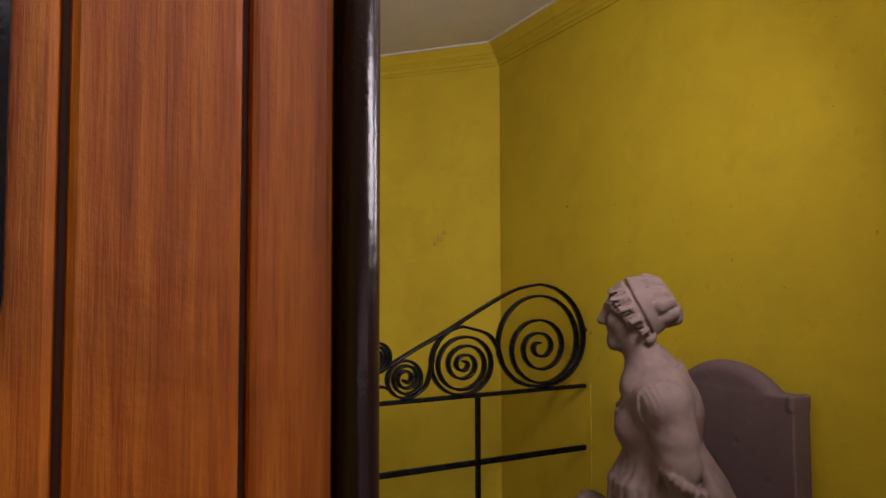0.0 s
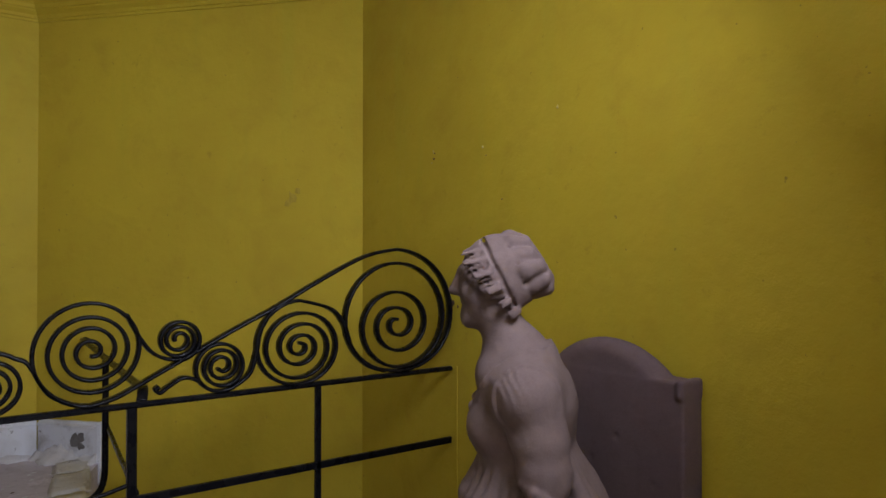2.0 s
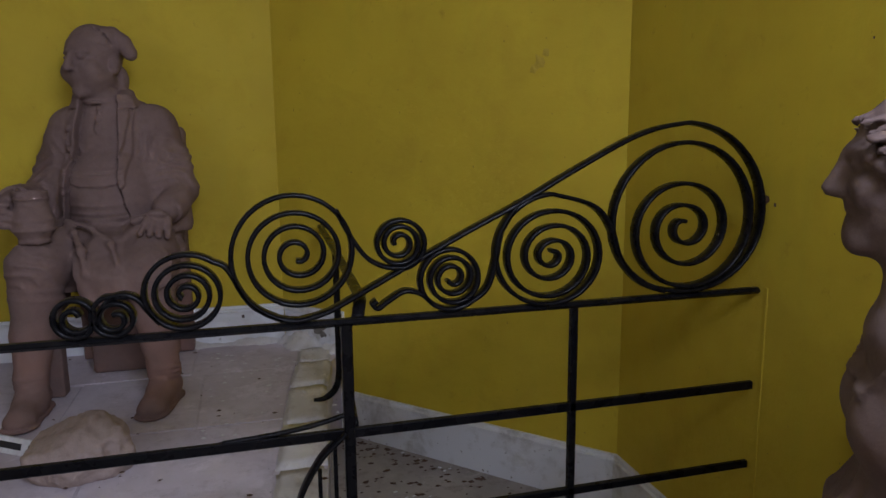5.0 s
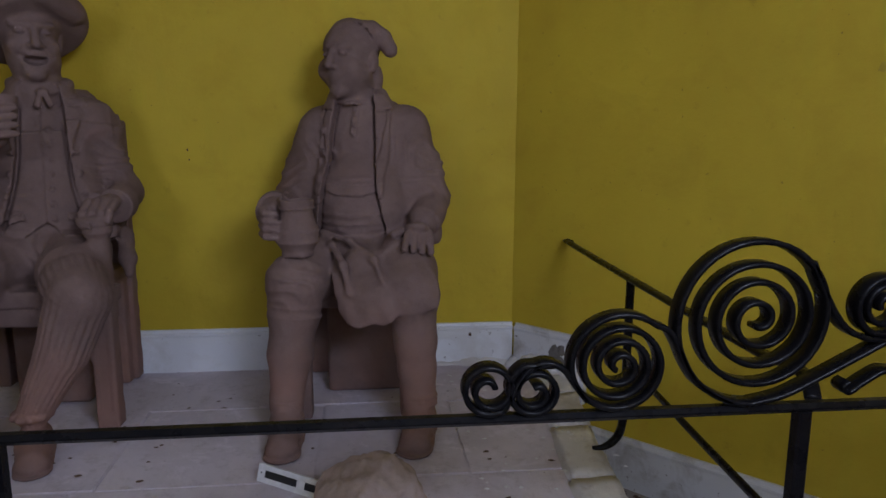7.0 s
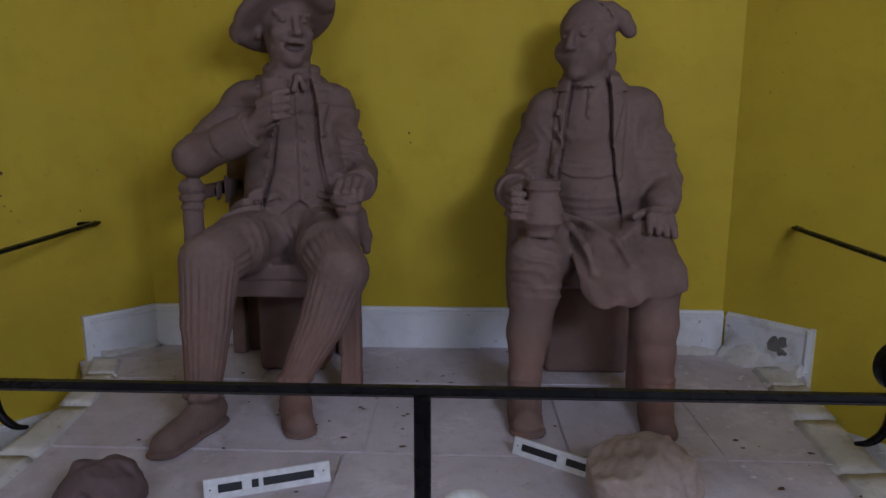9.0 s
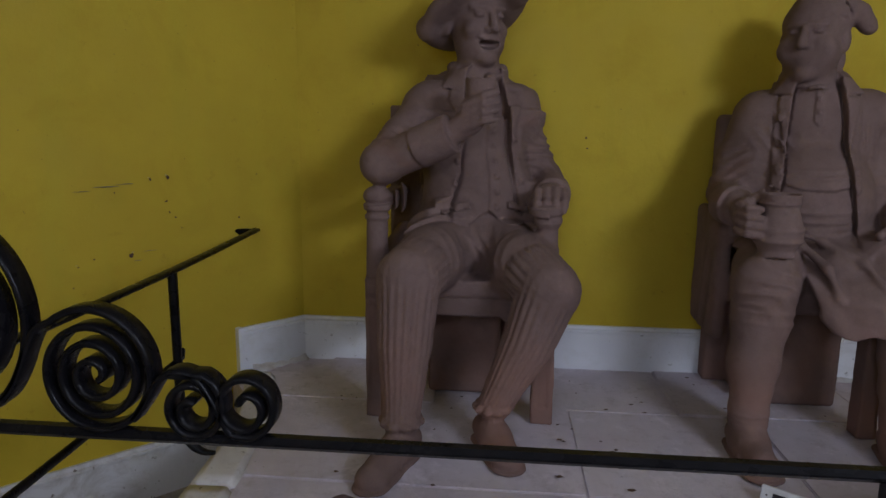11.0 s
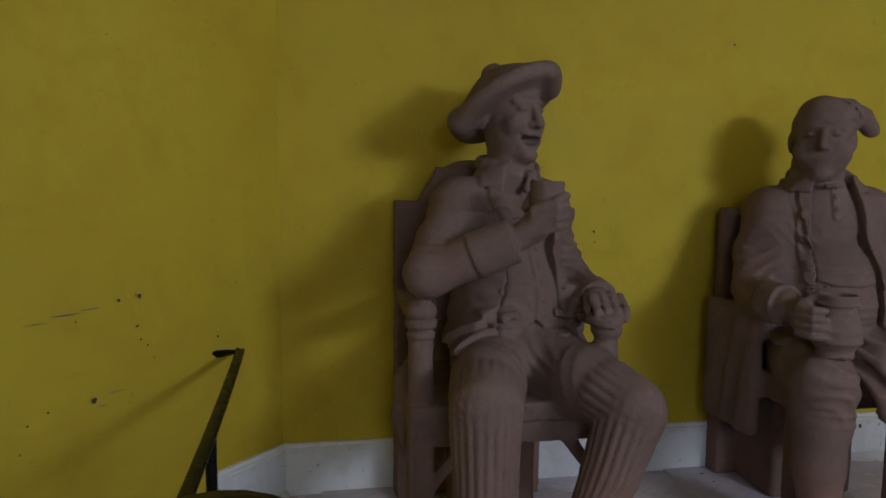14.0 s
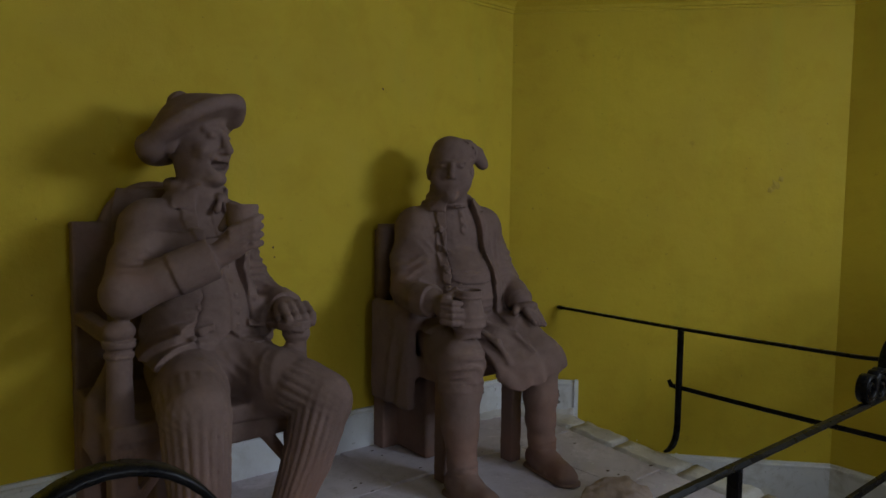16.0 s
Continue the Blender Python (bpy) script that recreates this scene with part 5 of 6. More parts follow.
def landlady():
    """Seated figure facing -x in its own axes, then turned into place."""
    c = Carving((-0.42, -0.34, 0.06), (0.40, 0.36, 1.56), 0.0046)
    # trunk
    c.oval((-0.005, 0.0, 0.9), (0.115, 0.15, 0.16), k=0.03)
    c.oval((0.012, 0.0, 1.06), (0.088, 0.125, 0.12), k=0.03)
    c.oval((0.02, 0.0, 1.16), (0.09, 0.14, 0.1), (0, -8, 0), 0.03)
    for s in (-1, 1):
        c.oval((-0.046, s * 0.052, 1.125), (0.056, 0.062, 0.06), k=0.03)
        c.limb((0.012, s * 0.145, 1.195), (0.01, s * 0.04, 1.235), 0.056, 0.05, 0.03)
    c.limb((0.0, 0, 1.21), (-0.045, 0, 1.335), 0.066, 0.044, 0.03)
    c.oval((-0.022, 0, 1.2), (0.08, 0.13, 0.06), (0, 35, 0), 0.03)
    c.limb((0.015, -0.13, 1.2), (-0.005, 0.0, 1.262), 0.04, 0.045, 0.04)
    c.limb((0.015, 0.13, 1.2), (-0.005, 0.0, 1.262), 0.04, 0.045, 0.04)
    c.limb((0.02, -0.03, 1.24), (0.02, 0.03, 1.24), 0.04, 0.04, 0.03)
    # gown below a wide neckline that climbs over the shoulders
    x, y, z = c.local((-0.2, -0.24, 0.95), (0.2, 0.24, 1.4))
    line = 1.168 + 0.75 * np.maximum(x + 0.1, 0) + 1.0 * np.maximum(np.abs(y) - 0.075, 0)
    c.layer(0.009, np.maximum(z - line, np.abs(y) - 0.16), 0.003)
    c.layer(0.004, np.maximum(np.abs(z - line + 0.006) - 0.005, np.maximum(np.abs(y) - 0.12, x)), 0.002)
    # folds of the gown from the high waist
    for k in range(15):
        a = radians(80 + 200 * k / 14)
        ca, sa = math.cos(a), math.sin(a)
        r = 0.009 + 0.004 * (k % 3)
        c.chain([(0.012 + 0.086 * ca, 0.115 * sa, 1.07, 0.006), (-0.002 + 0.112 * ca, 0.14 * sa, 0.98, r), (-0.008 + 0.116 * ca, 0.152 * sa, 0.88, r), (-0.01 + 0.118 * ca, 0.155 * sa, 0.78, r)], r, 0.01)
    for w in np.linspace(-0.13, 0.13, 8):
        c.chain([(-0.02, w * 0.8, 0.75, 0.075), (-0.2, w * 1.1, 0.72, 0.07), (-0.27, w * 1.15, 0.64, 0.065), (-0.27, w * 1.2, 0.4, 0.06), (-0.26, w * 1.25, 0.24, 0.06)], 0.07, 0.02)
    # the gown's fall behind
    for k, w in enumerate(np.linspace(-0.14, 0.14, 8)):
        r = 0.02 + 0.006 * (k % 2)
        c.chain([(0.085, w * 0.8, 1.08, 0.014), (0.125, w, 0.985, r), (0.185, w * 1.1, 0.86, r), (0.225, w * 1.15, 0.74, r)], r, 0.014)
    c.oval((0.085, 0, 0.86), (0.125, 0.16, 0.24), (0, -14, 0), k=0.03)
    c.block((-0.15, -0.17, 0.18), (0.24, 0.17, 0.72), 0.03, 0.03)
    # arms: full sleeve, frilled cuff, bare forearm
    for s in (-1, 1):
        c.chain([(0.022, s * 0.138, 1.2, 0.052), (0.038, s * 0.15, 1.12, 0.05), (0.046, s * 0.16, 1.06, 0.047), (0.049, s * 0.165, 1.038, 0.042)], 0.06, 0.02)
        c.ripple((-0.014, s * 0.178, 1.225), 0.032, (1.0, 0, 0.2), 0.018, 0.003)
        c.limb((0.05, s * 0.165, 1.03), (0.056, s * 0.168, 0.95), 0.035, 0.036, 0.003)
        c.limb((0.056, s * 0.168, 0.95), (-0.035, s * 0.155, 0.865), 0.038, 0.036, 0.012)
        c.limb((-0.035, s * 0.155, 0.865), (-0.15, s * 0.1, 0.83), 0.042, 0.033, 0.015)
        band = [(0.048 + 0.8 * 0.046 * math.cos(a), s * 0.166 + 0.044 * math.sin(a), 1.03 - 0.55 * 0.046 * math.cos(a)) for a in np.linspace(0, 2 * math.pi, 25)]
        c.chain(band, 0.007, 0.004)
        for k in range(20):
            a = 2 * math.pi * k / 20
            rr = 0.05 + 0.005 * (k % 2)
            c.oval((0.051 + 0.85 * rr * math.cos(a), s * 0.166 + 0.92 * rr * math.sin(a), 1.021 - 0.58 * rr * math.cos(a)), (0.009, 0.01, 0.013), (0, 34, 0), 0.003)
        h = (-0.185, s * 0.1, 0.875)
        c.limb((-0.13, s * 0.11, 0.84), h, 0.034, 0.03, 0.012)
        c.oval(h, (0.045, 0.034, 0.022), (0, -12, 0), 0.01)
        fingers(c, [(h[0] - 0.018, h[1] - 0.03 + 0.019 * k, h[2] + 0.008) for k in range(4)], [(h[0] - 0.05, h[1] - 0.028 + 0.017 * k, h[2] - 0.03) for k in range(4)], 0.0105)
    # head in a frilled cap with a puffed crown
    head(c, (-0.054, 0, 1.408), -90, 0.80, 0, smile=False)
    c.oval((-0.03, 0, 1.42), (0.075, 0.068, 0.07), (0, 0, 0), 0.01)

    def rim(centre, tilt, r, a, w=1.0):
        e1 = (-math.sin(radians(tilt)), math.cos(radians(tilt)))
        return (centre[0] + e1[0] * r * math.cos(a), w * r * math.sin(a), centre[1] + e1[1] * r * math.cos(a))

    for k in range(40):
        a = radians(-152 + 304 * k / 39)
        c.limb(rim((-0.036, 1.426), 27, 0.073, a, 0.95), rim((-0.008, 1.435), 20, 0.064, a, 0.95), 0.011, 0.011, 0.012)
    for k in range(66):
        a = radians(-150 + 300 * k / 65)
        wob = 0.015 * math.sin(k * 1.25) * min(1.0, 0.35 + abs(a))
        out = 0.016 * min(1.0, abs(a))
        c.chain([(*rim((-0.038, 1.424), 28, 0.077, a, 0.93), 0.0055), (*rim((-0.05, 1.412), 38, 0.084 + wob * 0.5, a, 0.92), 0.005), (*rim((-0.056 - out, 1.404), 42, 0.088 + wob, a, 0.92), 0.0045)], 0.006, 0.0015)
    for k in range(60):
        a = radians(-152 + 304 * k / 59)
        c.oval(rim((-0.043, 1.422), 28, 0.083, a, 0.93), (0.005, 0.005, 0.005), k=0.003)
    # puffed crown that sags behind the band, gathered into deep folds
    c.oval((0.008, 0, 1.445), (0.034, 0.046, 0.05), (0, -26, 0), 0.008)
    for k in range(11):
        a = radians(-165 + 330 * k / 10)
        w = 0.0025 * (k % 3)
        c.chain([(*rim((-0.01, 1.434), 21, 0.06, a, 0.95), 0.006), (*rim((0.004, 1.444), 26, 0.057 + w, a, 0.95), 0.0175 + w), (*rim((0.026 + w, 1.446), 28, 0.054, a + 0.12, 0.95), 0.0175), (*rim((0.046, 1.44), 30, 0.026, a + 0.2, 0.9), 0.012)], 0.02, 0.0015)
        b = a + radians(16.5)
        c.chain([(*rim((-0.004, 1.438), 23, 0.073, b, 0.95), 0.003), (*rim((0.01, 1.446), 26, 0.076, b + 0.03, 0.95), 0.0055), (*rim((0.032, 1.448), 28, 0.068, b + 0.12, 0.95), 0.0055), (*rim((0.056, 1.444), 29, 0.04, b + 0.2, 0.9), 0.003)], 0.005, 0.003, cut=True)
    for o, t, r in (((-0.04, 1.423), 27, 0.0845),):
        c.chain([rim(o, t, r, radians(v), 0.95) for v in range(-150, 151, 12)], 0.0045, 0.004, cut=True)
    c.limb((-0.128, -0.014, 1.362), (-0.128, 0.014, 1.362), 0.003, 0.003, 0.003, cut=True)
    for s in (-1, 1):
        for k in range(5):
            c.oval((-0.108 + 0.012 * k, s * (0.05 + 0.005 * k), 1.432 - 0.011 * k), (0.011, 0.01, 0.011), k=0.003)
    c.limb((-0.116, 0, 1.42), (-0.134, 0, 1.392), 0.005, 0.007, 0.014)
    c.oval((-0.112, 0, 1.342), (0.014, 0.018, 0.013), k=0.014)
    c.roughen(0.0011, 55, 7)
    ob = carve(c, "statue", STATUE_PALE, (0, 0, 0.08), "pink sandstone seated figure in frilled cap and high-waisted gown", group="carved figures")
    u = Vector((0.7377, -0.6751))
    ob.matrix_world = Matrix.Translation((1.418, 1.669, -0.0036)) @ Matrix.Rotation(math.atan2(u.y, u.x), 4, "Z") @ Matrix.Diagonal((1.058, 1.058, 1.061, 1))
    return ob


drinker()
cobbler()
landlady()

# arched stone chair back against the east wall, with an arm end
c = Carving((1.60, 1.34, 0.08), (1.81, 2.1, 1.33), 0.005)
c.block((1.722, 1.466, FLOOR_Z), (1.795, 1.985, 1.18), 0.006)
c.disc((1.7585, 1.712, 0.992), (1, 0, 0), 0.266, 0.036, 0.004)
c.block((1.716, 1.463, 1.14), (1.798, 1.486, 1.185), 0.006, 0.006)
c.block((1.5, 1.2, 0.0), (2.0, 1.466, 1.5), 0.002, 0.004, cut=True)
for cy, cz, r in ((1.55, 0.93, 0.006), (1.66, 1.02, 0.008), (1.63, 0.86, 0.005), (1.74, 0.95, 0.007), (1.6, 0.78, 0.006)):
    c.oval((1.721, cy, cz), (0.004, r, r * 1.5), k=0.003, cut=True)
stone_chair = thing("stone_chair", "arched mauve-brown stone chair back set against the yellow wall", "chair", at=(1.74, 1.74, FLOOR_Z))


def chair_part(c, name):
    me = c.mesh(name)
    me.transform(Matrix.Translation((-1.74, -1.74, -FLOOR_Z)))
    me.materials.append(MAUVE)
    ob = new(name, me)
    ob.parent = stone_chair


chair_part(c, "backrest")
c = Carving((1.52, 1.44, 0.08), (1.735, 1.56, 0.88), 0.005)
c.limb((1.71, 1.5, 0.82), (1.57, 1.5, 0.80), 0.026, 0.026, 0.01)
c.block((1.56, 1.475, FLOOR_Z), (1.61, 1.525, 0.8), 0.01)
chair_part(c, "armrest")

# ---- loose things on the dais ----


def name_board(a, b, h):
    a, b = Vector(a), Vector(b)
    d = (b - a)
    L = d.length
    ob = thing("name_board", "small white name board with black lettering propped on the dais", "sign", "name boards", at=a)
    ob.rotation_euler = (radians(-18), 0, math.atan2(d.y, d.x))
    part("board", box((0, 0, 0), (L, 0.012, h), 0.0015), SIGN, ob)
    return ob, L


def bars(ob, spans, h, z):
    for x0, x1 in spans:
        part("text_bar", box((x0, -0.0015, z), (x1, 0.001, z + h)), INK, ob)


sa, L = name_board((-1.09, 3.085, DAIS_Z), (-0.781, 3.205, DAIS_Z), 0.056)
bars(sa, [(0.014, 0.018)], 0.004, 0.026)
bars(sa, [(0.311, 0.315)], 0.004, 0.03)
bars(sa, [(0.036, 0.097), (0.122, 0.14), (0.152, 0.287)], 0.021, 0.018)
sb, L = name_board((-0.272, 3.386, DAIS_Z), (0.0, 3.20, DAIS_Z), 0.052)
bars(sb, [(0.013, 0.017)], 0.004, 0.026)
bars(sb, [(0.03, 0.145), (0.175, 0.285)], 0.02, 0.017)


def boulder(name, at, size, seed, label, mat, lumps=9, step=0.005, rough=0.012, facets=0):
    rng = random.Random(seed)
    s = Vector(size)
    c = Carving([-1.4 * s.x, -1.4 * s.y, -0.02], [1.4 * s.x, 1.4 * s.y, 1.4 * s.z], step)
    c.oval((0, 0, s.z * 0.3), (s.x * 0.9, s.y * 0.9, s.z * 0.62), k=0.02)
    for _ in range(lumps):
        a, r = rng.uniform(0, 2 * math.pi), rng.uniform(0.15, 0.7)
        p = (s.x * r * math.cos(a), s.y * r * math.sin(a), s.z * rng.uniform(0.3, 0.8))
        q = rng.uniform(0.12, 0.3)
        c.oval(p, [q * w for w in s], (rng.uniform(0, 90), rng.uniform(0, 90), 0), 0.02)
    for _ in range(lumps):
        a = rng.uniform(0, 2 * math.pi)
        p = (s.x * 0.95 * math.cos(a), s.y * 0.95 * math.sin(a), s.z * rng.uniform(0.4, 1.0))
        c.oval(p, [rng.uniform(0.12, 0.3) * w for w in s], (rng.uniform(0, 90), 0, rng.uniform(0, 90)), 0.012, cut=True)
    for _ in range(facets):
        a, up = rng.uniform(0, 2 * math.pi), rng.uniform(0.1, 1.3)
        n = Vector((math.cos(a) * math.cos(up), math.sin(a) * math.cos(up), math.sin(up)))
        p = Vector((n.x * s.x, n.y * s.y, s.z * 0.3 + n.z * s.z * 0.62)) * rng.uniform(0.72, 0.9)
        c.disc(p + n * 0.4, n, 0.6, 0.4, 0.004, cut=True)
    c.roughen(rough, 24, seed)
    c.roughen(rough * 0.5, 90, seed + 1)
    c.block((-1, -1, -0.2), (1, 1, -0.004), 0.0, 0.004, cut=True)
    return carve(c, name, mat, (0, 0, 0), label, "stone"), at


for ob, at in (boulder("rough_stone", (0.06, 3.16, DAIS_Z), (0.17, 0.15, 0.18), 4, "rough broken pink sandstone lump lying on the dais", ROCK, 14, rough=0.007, facets=9),
               boulder("rounded_stone", (-1.34, 3.04, DAIS_Z), (0.12, 0.12, 0.14), 11, "rounded mauve-brown carved stone fragment lying on the dais", MAUVE, 5, rough=0.006)):
    ob.location = at
dish = thing("dish", "small white china dish on the dais", "dish", at=(-0.405, 3.08, DAIS_Z))
part("bowl", lathe([(0.03, 0.0), (0.05, 0.006), (0.062, 0.022), (0.06, 0.024), (0.048, 0.01), (0.028, 0.006)], (0, 0, 0)), CHINA, dish, smooth=True)


# ---- flagstones, kerb stones ----
def flag(poly, z0, z1, mat, name="flagstone"):
    c = Vector((sum(p[0] for p in poly) / len(poly), sum(p[1] for p in poly) / len(poly)))
    small = [tuple(Vector(p) + (c - Vector(p)).normalized() * 0.0016) for p in poly]
    return part(name, prism(small, z0, z1, 0.004), mat, dais)


def worn_stone(poly, z0, z1, seed, wear=0.012):
    """A kerb stone with rounded, chipped edges and an uneven face."""
    rng = random.Random(seed)
    c = Vector((sum(p[0] for p in poly) / len(poly), sum(p[1] for p in poly) / len(poly)))
    small = [tuple(Vector(p) + (c - Vector(p)).normalized() * 0.0012) for p in poly]
    bm = prism(small, z0, z1)
    bmesh.ops.bevel(bm, geom=[e for e in bm.edges if e.calc_length() > 0.01 and any(v.co.z > z1 - 1e-6 for v in e.verts)], offset=0.011, segments=2, affect="EDGES")
    bmesh.ops.subdivide_edges(bm, edges=[e for e in bm.edges if e.calc_length() > 0.05], cuts=6, use_grid_fill=True)
    ph = [rng.uniform(0, 6.3) for _ in range(6)]
    for v in bm.verts:
        x, y, z = v.co
        n = math.sin(31 * x + 19 * y + ph[0]) + math.sin(53 * y - 37 * x + ph[1]) + 0.6 * math.sin(97 * x + 71 * y + 60 * z + ph[2]) + rng.uniform(-0.5, 0.5)
        v.co += Vector((0.3 * n, 0.3 * math.sin(41 * y + 67 * z + ph[3]) - 0.1, 0.22 * n if z > z1 - 0.03 else 0.0)) * wear
    return part("kerb_stone", bm, KERB, dais, smooth=True)


rows_y = [2.6, 3.37, 3.93, 4.36]


def edge_x(y, side, strip):
    if side > 0:
        x = np.interp(y, [2.6, 3.28, 3.9, 4.104, 4.364], [0.725, 0.785, 0.85, 0.93, 0.69])
    else:
        x = np.interp(y, [2.6, 3.2, 3.87, 4.117, 4.364], [-1.77, -1.80, -1.85, -2.02, -1.79])
    return float(x) - side * strip


splits = [[-0.77, 0.08], [-0.72, -0.1, 0.36], [-1.2, -0.35, 0.3]]
for i, cuts in enumerate(splits):
    y0, y1 = rows_y[i], rows_y[i + 1]
    xs0 = [edge_x(y0, -1, 0.13)] + cuts + [edge_x(y0, 1, 0.15)]
    xs1 = [edge_x(y1, -1, 0.13)] + [v - 0.01 for v in cuts] + [edge_x(y1, 1, 0.15)]
    for j in range(len(xs0) - 1):
        dz = 0.003 * math.sin(7 * i + 3 * j)
        flag([(xs0[j], y0), (xs0[j + 1], y0), (xs1[j + 1], y1), (xs1[j], y1)], DAIS_Z - 0.03, DAIS_Z + dz, SLAB)
for side, w in ((1, 0.15), (-1, 0.13)):
    ys = [2.6, 2.98, 3.3, 3.66, 3.95, 4.15]
    for k, (y0, y1) in enumerate(zip(ys, ys[1:])):
        poly = [(edge_x(y0, side, w), y0), (edge_x(y0, side, 0), y0), (edge_x(y1, side, 0), y1), (edge_x(y1, side, w), y1)]
        worn_stone(poly if side > 0 else poly[::-1], DAIS_Z - 0.2, DAIS_Z + 0.008 + 0.004 * (k % 2), 40 + 7 * k + side, 0.007 if side > 0 else 0.004)


# lime mortar smeared in the angle between dais and skirting
def fillet(a, b, r, seed, label):
    rng = random.Random(seed)
    a, b = Vector((*a, DAIS_Z)), Vector((*b, DAIS_Z))
    d = (b - a).normalized()
    n = Vector((-d.y, d.x, 0))
    steps, bm, rings = int((b - a).length / 0.02), bmesh.new(), []
    for i in range(steps + 1):
        q = r * (0.7 + 0.35 * math.sin(i * 0.45 + seed) + rng.uniform(-0.2, 0.25))
        p = a + d * (0.02 * i)
        rings.append([bm.verts.new(p + n * u + Vector((0, 0, w))) for u, w in ((0.0, 0.9 * q), (0.03 + 0.12 * q, 0.6 * q), (0.03 + 0.45 * q, 0.28 * q), (0.03 + q, 0.004), (0.03 + q, -0.02), (0.0, -0.02))])
    for u, w in zip(rings, rings[1:]):
        for j in range(6):
            bm.faces.new((u[j], u[(j + 1) % 6], w[(j + 1) % 6], w[j]))
    bm.faces.new(rings[0])
    bm.faces.new(rings[-1][::-1])
    tagged(link("mortar_fillet", bm, KERB), label, "mortar", kind="structure")


fillet(RE, (0.69, 4.365), 0.075, 3, "crumbling lime mortar smeared along the flaking skirting")
fillet((0.67, 4.365), (0.2, 4.365), 0.03, 5, "thin dirty mortar along the foot of the skirting")
fillet((-1.81, 4.36), (-1.985, 4.172), 0.03, 9, "thin dirty mortar along the foot of the skirting")


# ---- scattered flakes and dead leaves ----
def litter(name, spots, mat, z, size, seed, label):
    rng = random.Random(seed)
    verts, faces = [], []
    for _ in range(spots[0]):
        x, y = rng.uniform(*spots[1]), rng.uniform(*spots[2])
        if spots[3] and not spots[3](x, y):
            continue
        r = size * rng.uniform(0.3, 1.2)
        n = rng.choice((4, 5, 6))
        a0, tilt = rng.uniform(0, 6.3), rng.uniform(0, 0.5)
        base = len(verts)
        for k in range(n):
            a = a0 + 2 * math.pi * k / n
            q = r * rng.uniform(0.4, 1.1)
            verts.append((x + 1.5 * q * math.cos(a), y + q * math.sin(a), z + 0.001 + tilt * abs(q) * rng.random()))
        verts.append((x, y, z + 0.003 + r * 0.3))
        faces += [(base + k, base + (k + 1) % n, base + n) for k in range(n)]
        faces.append(tuple(range(base + n - 1, base - 1, -1)))
    me = bpy.data.meshes.new(name)
    me.from_pydata(verts, [], faces)
    me.materials.append(mat)
    return tagged(new(name, me), label, "litter", kind="stuff")


def off_dais(x, y):
    return x > edge_x(min(y, 4.1), 1, -0.02) and (y - 3.15) < (1.76 - x) * 1.07


litter("dead_leaves", (90, (-1.6, 0.75), (2.65, 4.4), None), LEAF, DAIS_Z + 0.008, 0.009, 3, "few curled dead leaves and flakes on the dais")
litter("dead_leaves", (420, (0.8, 1.75), (2.2, 4.2), off_dais), LEAF, FLOOR_Z, 0.013, 5, "dead leaves and dirt on the lower floor")
litter("dead_leaves", (900, (0.8, 1.75), (2.4, 4.2), lambda x, y: off_dais(x, y) and (y - 3.15) > (1.62 - x) * 1.07), LEAF, FLOOR_Z, 0.011, 6, "dirt and leaf crumbs gathered along the lower skirting")
litter("paint_flakes", (70, (0.35, 0.84), (3.2, 4.2), None), SHABBY, DAIS_Z + 0.008, 0.008, 21, "crumbs of lime and plaster on the dais edge")
litter("paint_flakes", (160, (0.8, 1.75), (2.2, 4.2), off_dais), SHABBY, FLOOR_Z, 0.008, 8, "white paint flakes on the lower floor")


# ---- scars on the walls and the skirting ----
def scars(name, mat, spots, across, up, normal, label, seed):
    """Small raised flakes or dents on a wall: spots are (place, size)."""
    rng = random.Random(seed)
    across, normal = Vector(across).normalized(), Vector(normal).normalized()
    verts, faces = [], []
    for place, size in spots:
        base, n = len(verts), 9
        for k in range(n):
            a = 2 * math.pi * k / n
            q = size * rng.uniform(0.45, 1.1)
            verts.append(Vector(place) + across * (q * math.cos(a)) + Vector((0, 0, up * q * math.sin(a))) + normal * 0.0012)
        verts.append(Vector(place) + normal * 0.004)
        faces += [(base + k, base + (k + 1) % n, base + n) for k in range(n)]
    me = bpy.data.meshes.new(name)
    me.from_pydata(verts, [], faces)
    me.materials.append(mat)
    return tagged(new(name, me), label, "wall damage", kind="stuff")


DIAG_R, DIAG_L = Vector((1.13, -1.215, 0)).normalized(), Vector((-1.13, -1.215, 0)).normalized()
NR, NL = Vector((-DIAG_R.y, DIAG_R.x, 0)) * -1, Vector((DIAG_L.y, -DIAG_L.x, 0)) * -1


def on_left(d, z):
    p = Vector((-1.79, 4.365, 0)) + DIAG_L * d
    return (p.x, p.y, z)


def on_right(d, z):
    p = Vector((0.69, 4.365, 0)) + DIAG_R * d
    return (p.x, p.y, z)


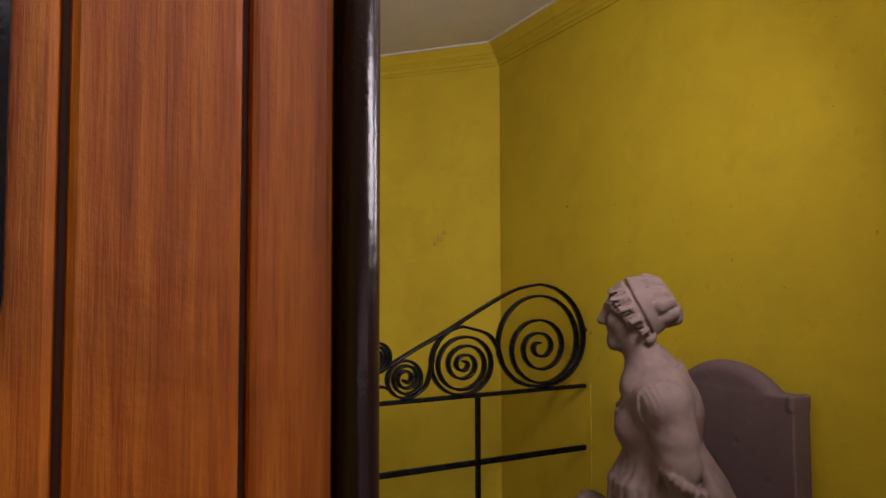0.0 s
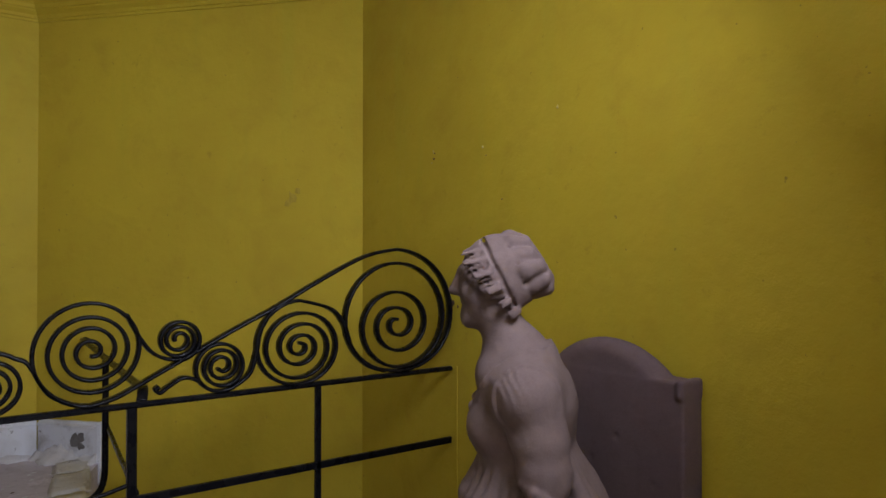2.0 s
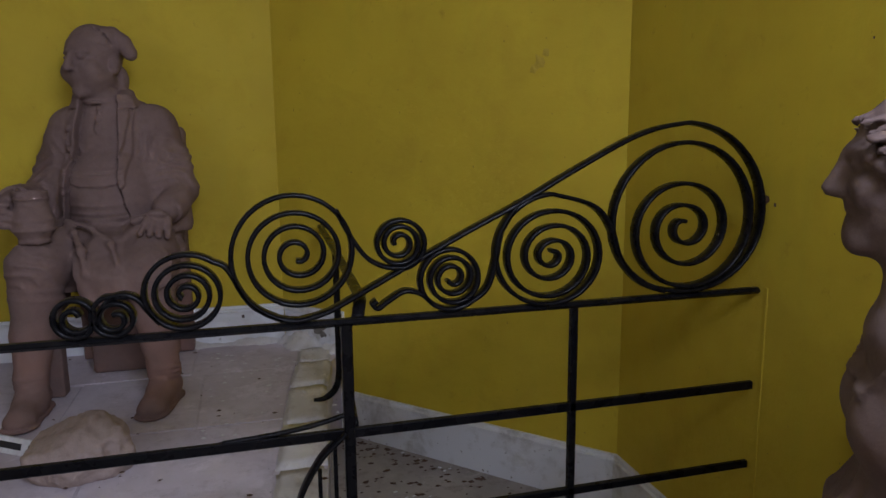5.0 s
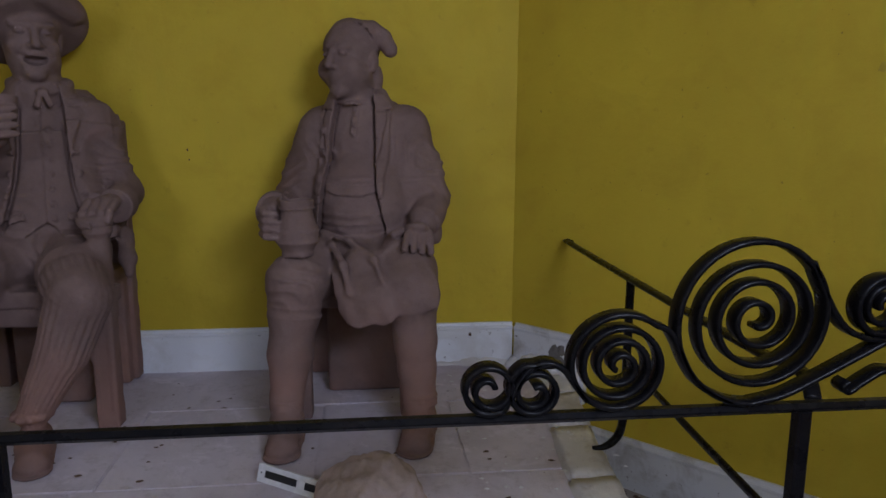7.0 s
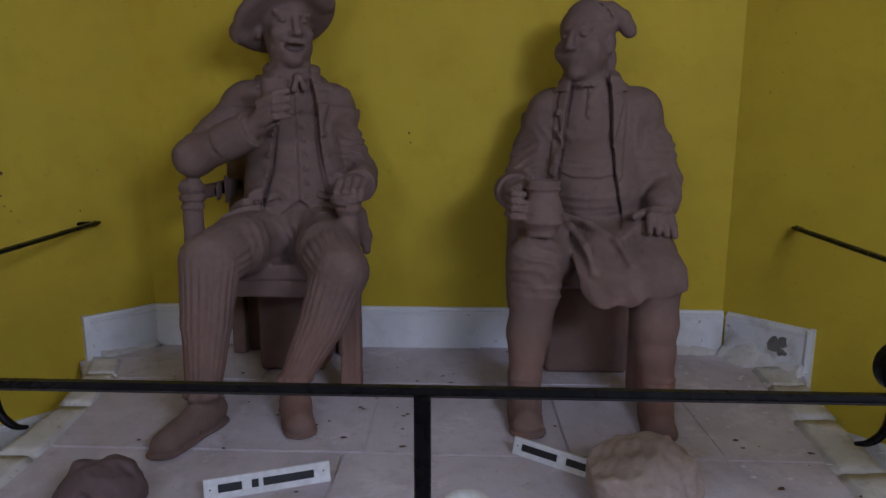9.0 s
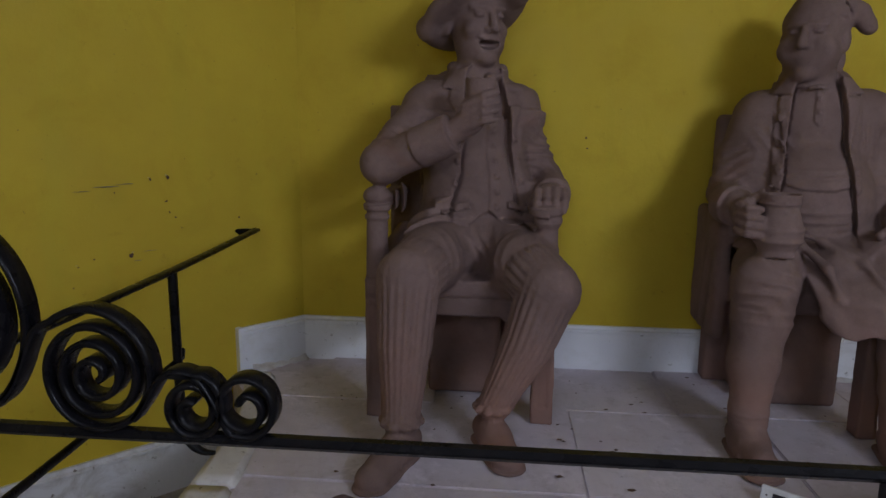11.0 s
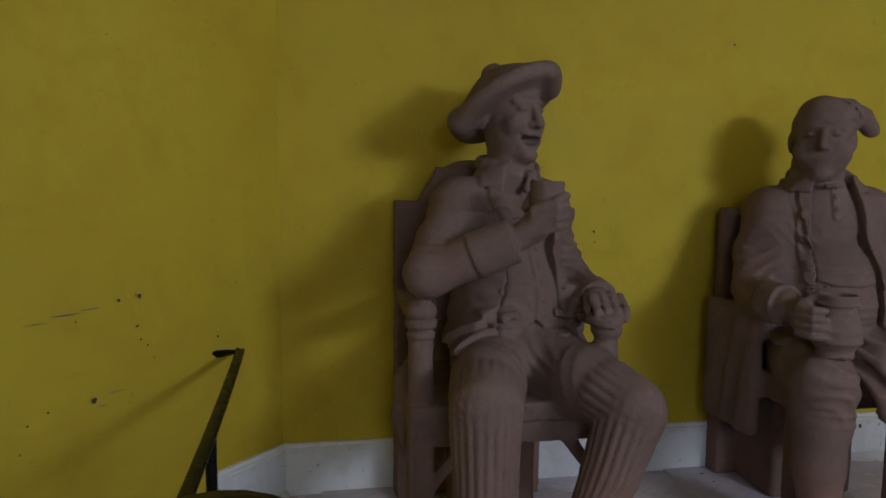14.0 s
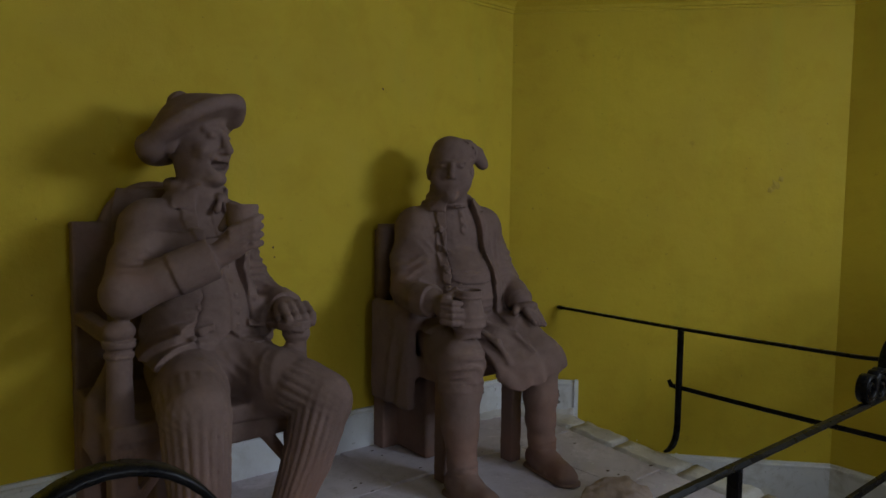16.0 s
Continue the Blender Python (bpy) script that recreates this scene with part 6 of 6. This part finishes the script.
rng = random.Random(12)
scars("nail_holes", LEAF, [(on_left(d, z), s) for d, z, s in ((0.54, 1.285, 0.009), (0.6, 1.28, 0.006), (0.55, 1.2, 0.006), (0.54, 1.16, 0.005), (0.52, 1.14, 0.004), (0.68, 1.02, 0.009),
      (0.85, 1.0, 0.004), (0.8, 1.02, 0.004), (0.72, 1.24, 0.003), (0.5, 1.1, 0.003), (0.28, 1.12, 0.004))], DIAG_L, 1.0, NL, "dark nail holes and chips in the yellow wall", 1)
scars("nail_holes", LEAF, [((1.8135, 2.588, 1.824), 0.006), ((1.8135, 2.582, 1.845), 0.004), ((1.8125, 2.2, 1.65), 0.004), ((1.812, 2.28, 1.8), 0.004), ((1.8135, 2.47, 1.3), 0.012), ((1.8135, 2.44, 1.29), 0.006)],
      (0, 1, 0), 1.0, (-1, 0, 0), "dark nail holes and chips in the yellow wall", 2)
scars("nail_holes", LEAF, [((-0.125, 4.3645, 2.128), 0.006), ((-0.66, 4.3645, 1.43), 0.005), ((-0.655, 4.3645, 1.39), 0.004), ((0.5, 4.344, 0.63), 0.008), ((0.3, 4.344, 0.6), 0.004)],
      (1, 0, 0), 1.2, (0, -1, 0), "dark nail holes in the wall and skirting", 3)
scars("wall_scuffs", PATCH, [(on_left(d, z), s) for d, z, s in ((0.74, 1.262, 0.05), (0.68, 1.268, 0.035), (0.82, 1.25, 0.03), (0.62, 1.03, 0.03), (0.66, 1.0, 0.02))], DIAG_L, 0.05, NL,
      "thin dark scuff lines on the yellow wall", 6)
scars("paint_chips", CHIP, [(on_left(d, z), s) for d, z, s in ((0.545, 1.292, 0.008), (0.605, 1.287, 0.005), (0.675, 1.03, 0.007), (0.855, 1.006, 0.005))], DIAG_L, 0.7, NL,
      "pale chips where the yellow paint has flaked", 7)
scars("paint_chips", CHIP, [((1.813, 2.59, 1.85), 0.007), ((1.813, 2.6, 1.81), 0.005), ((1.813, 2.3, 1.83), 0.006), ((1.812, 1.95, 1.9), 0.006), ((1.812, 2.05, 1.45), 0.004)], (0, 1, 0), 1.4, (-1, 0, 0),
      "pale chips where the yellow paint has flaked", 8)
scars("wall_smudge", SMUDGE, [(on_right(1.33, 1.725), 0.03), (on_right(1.31, 1.7), 0.02), (on_right(1.355, 1.755), 0.016)], DIAG_R, 1.2, NR, "dark greasy smudge on the yellow wall", 9)
p = Vector(on_right(0.235, 0.6)) + NR * 0.0205
scars("broken_plaster", PATCH, [(tuple(p), 0.042), (tuple(p + DIAG_R * 0.03 + Vector((0, 0, 0.012))), 0.03), (tuple(p + DIAG_R * 0.035 + Vector((0, 0, -0.035))), 0.022)], DIAG_R, 1.0, NR,
      "bare broken patch in the white skirting board", 4)
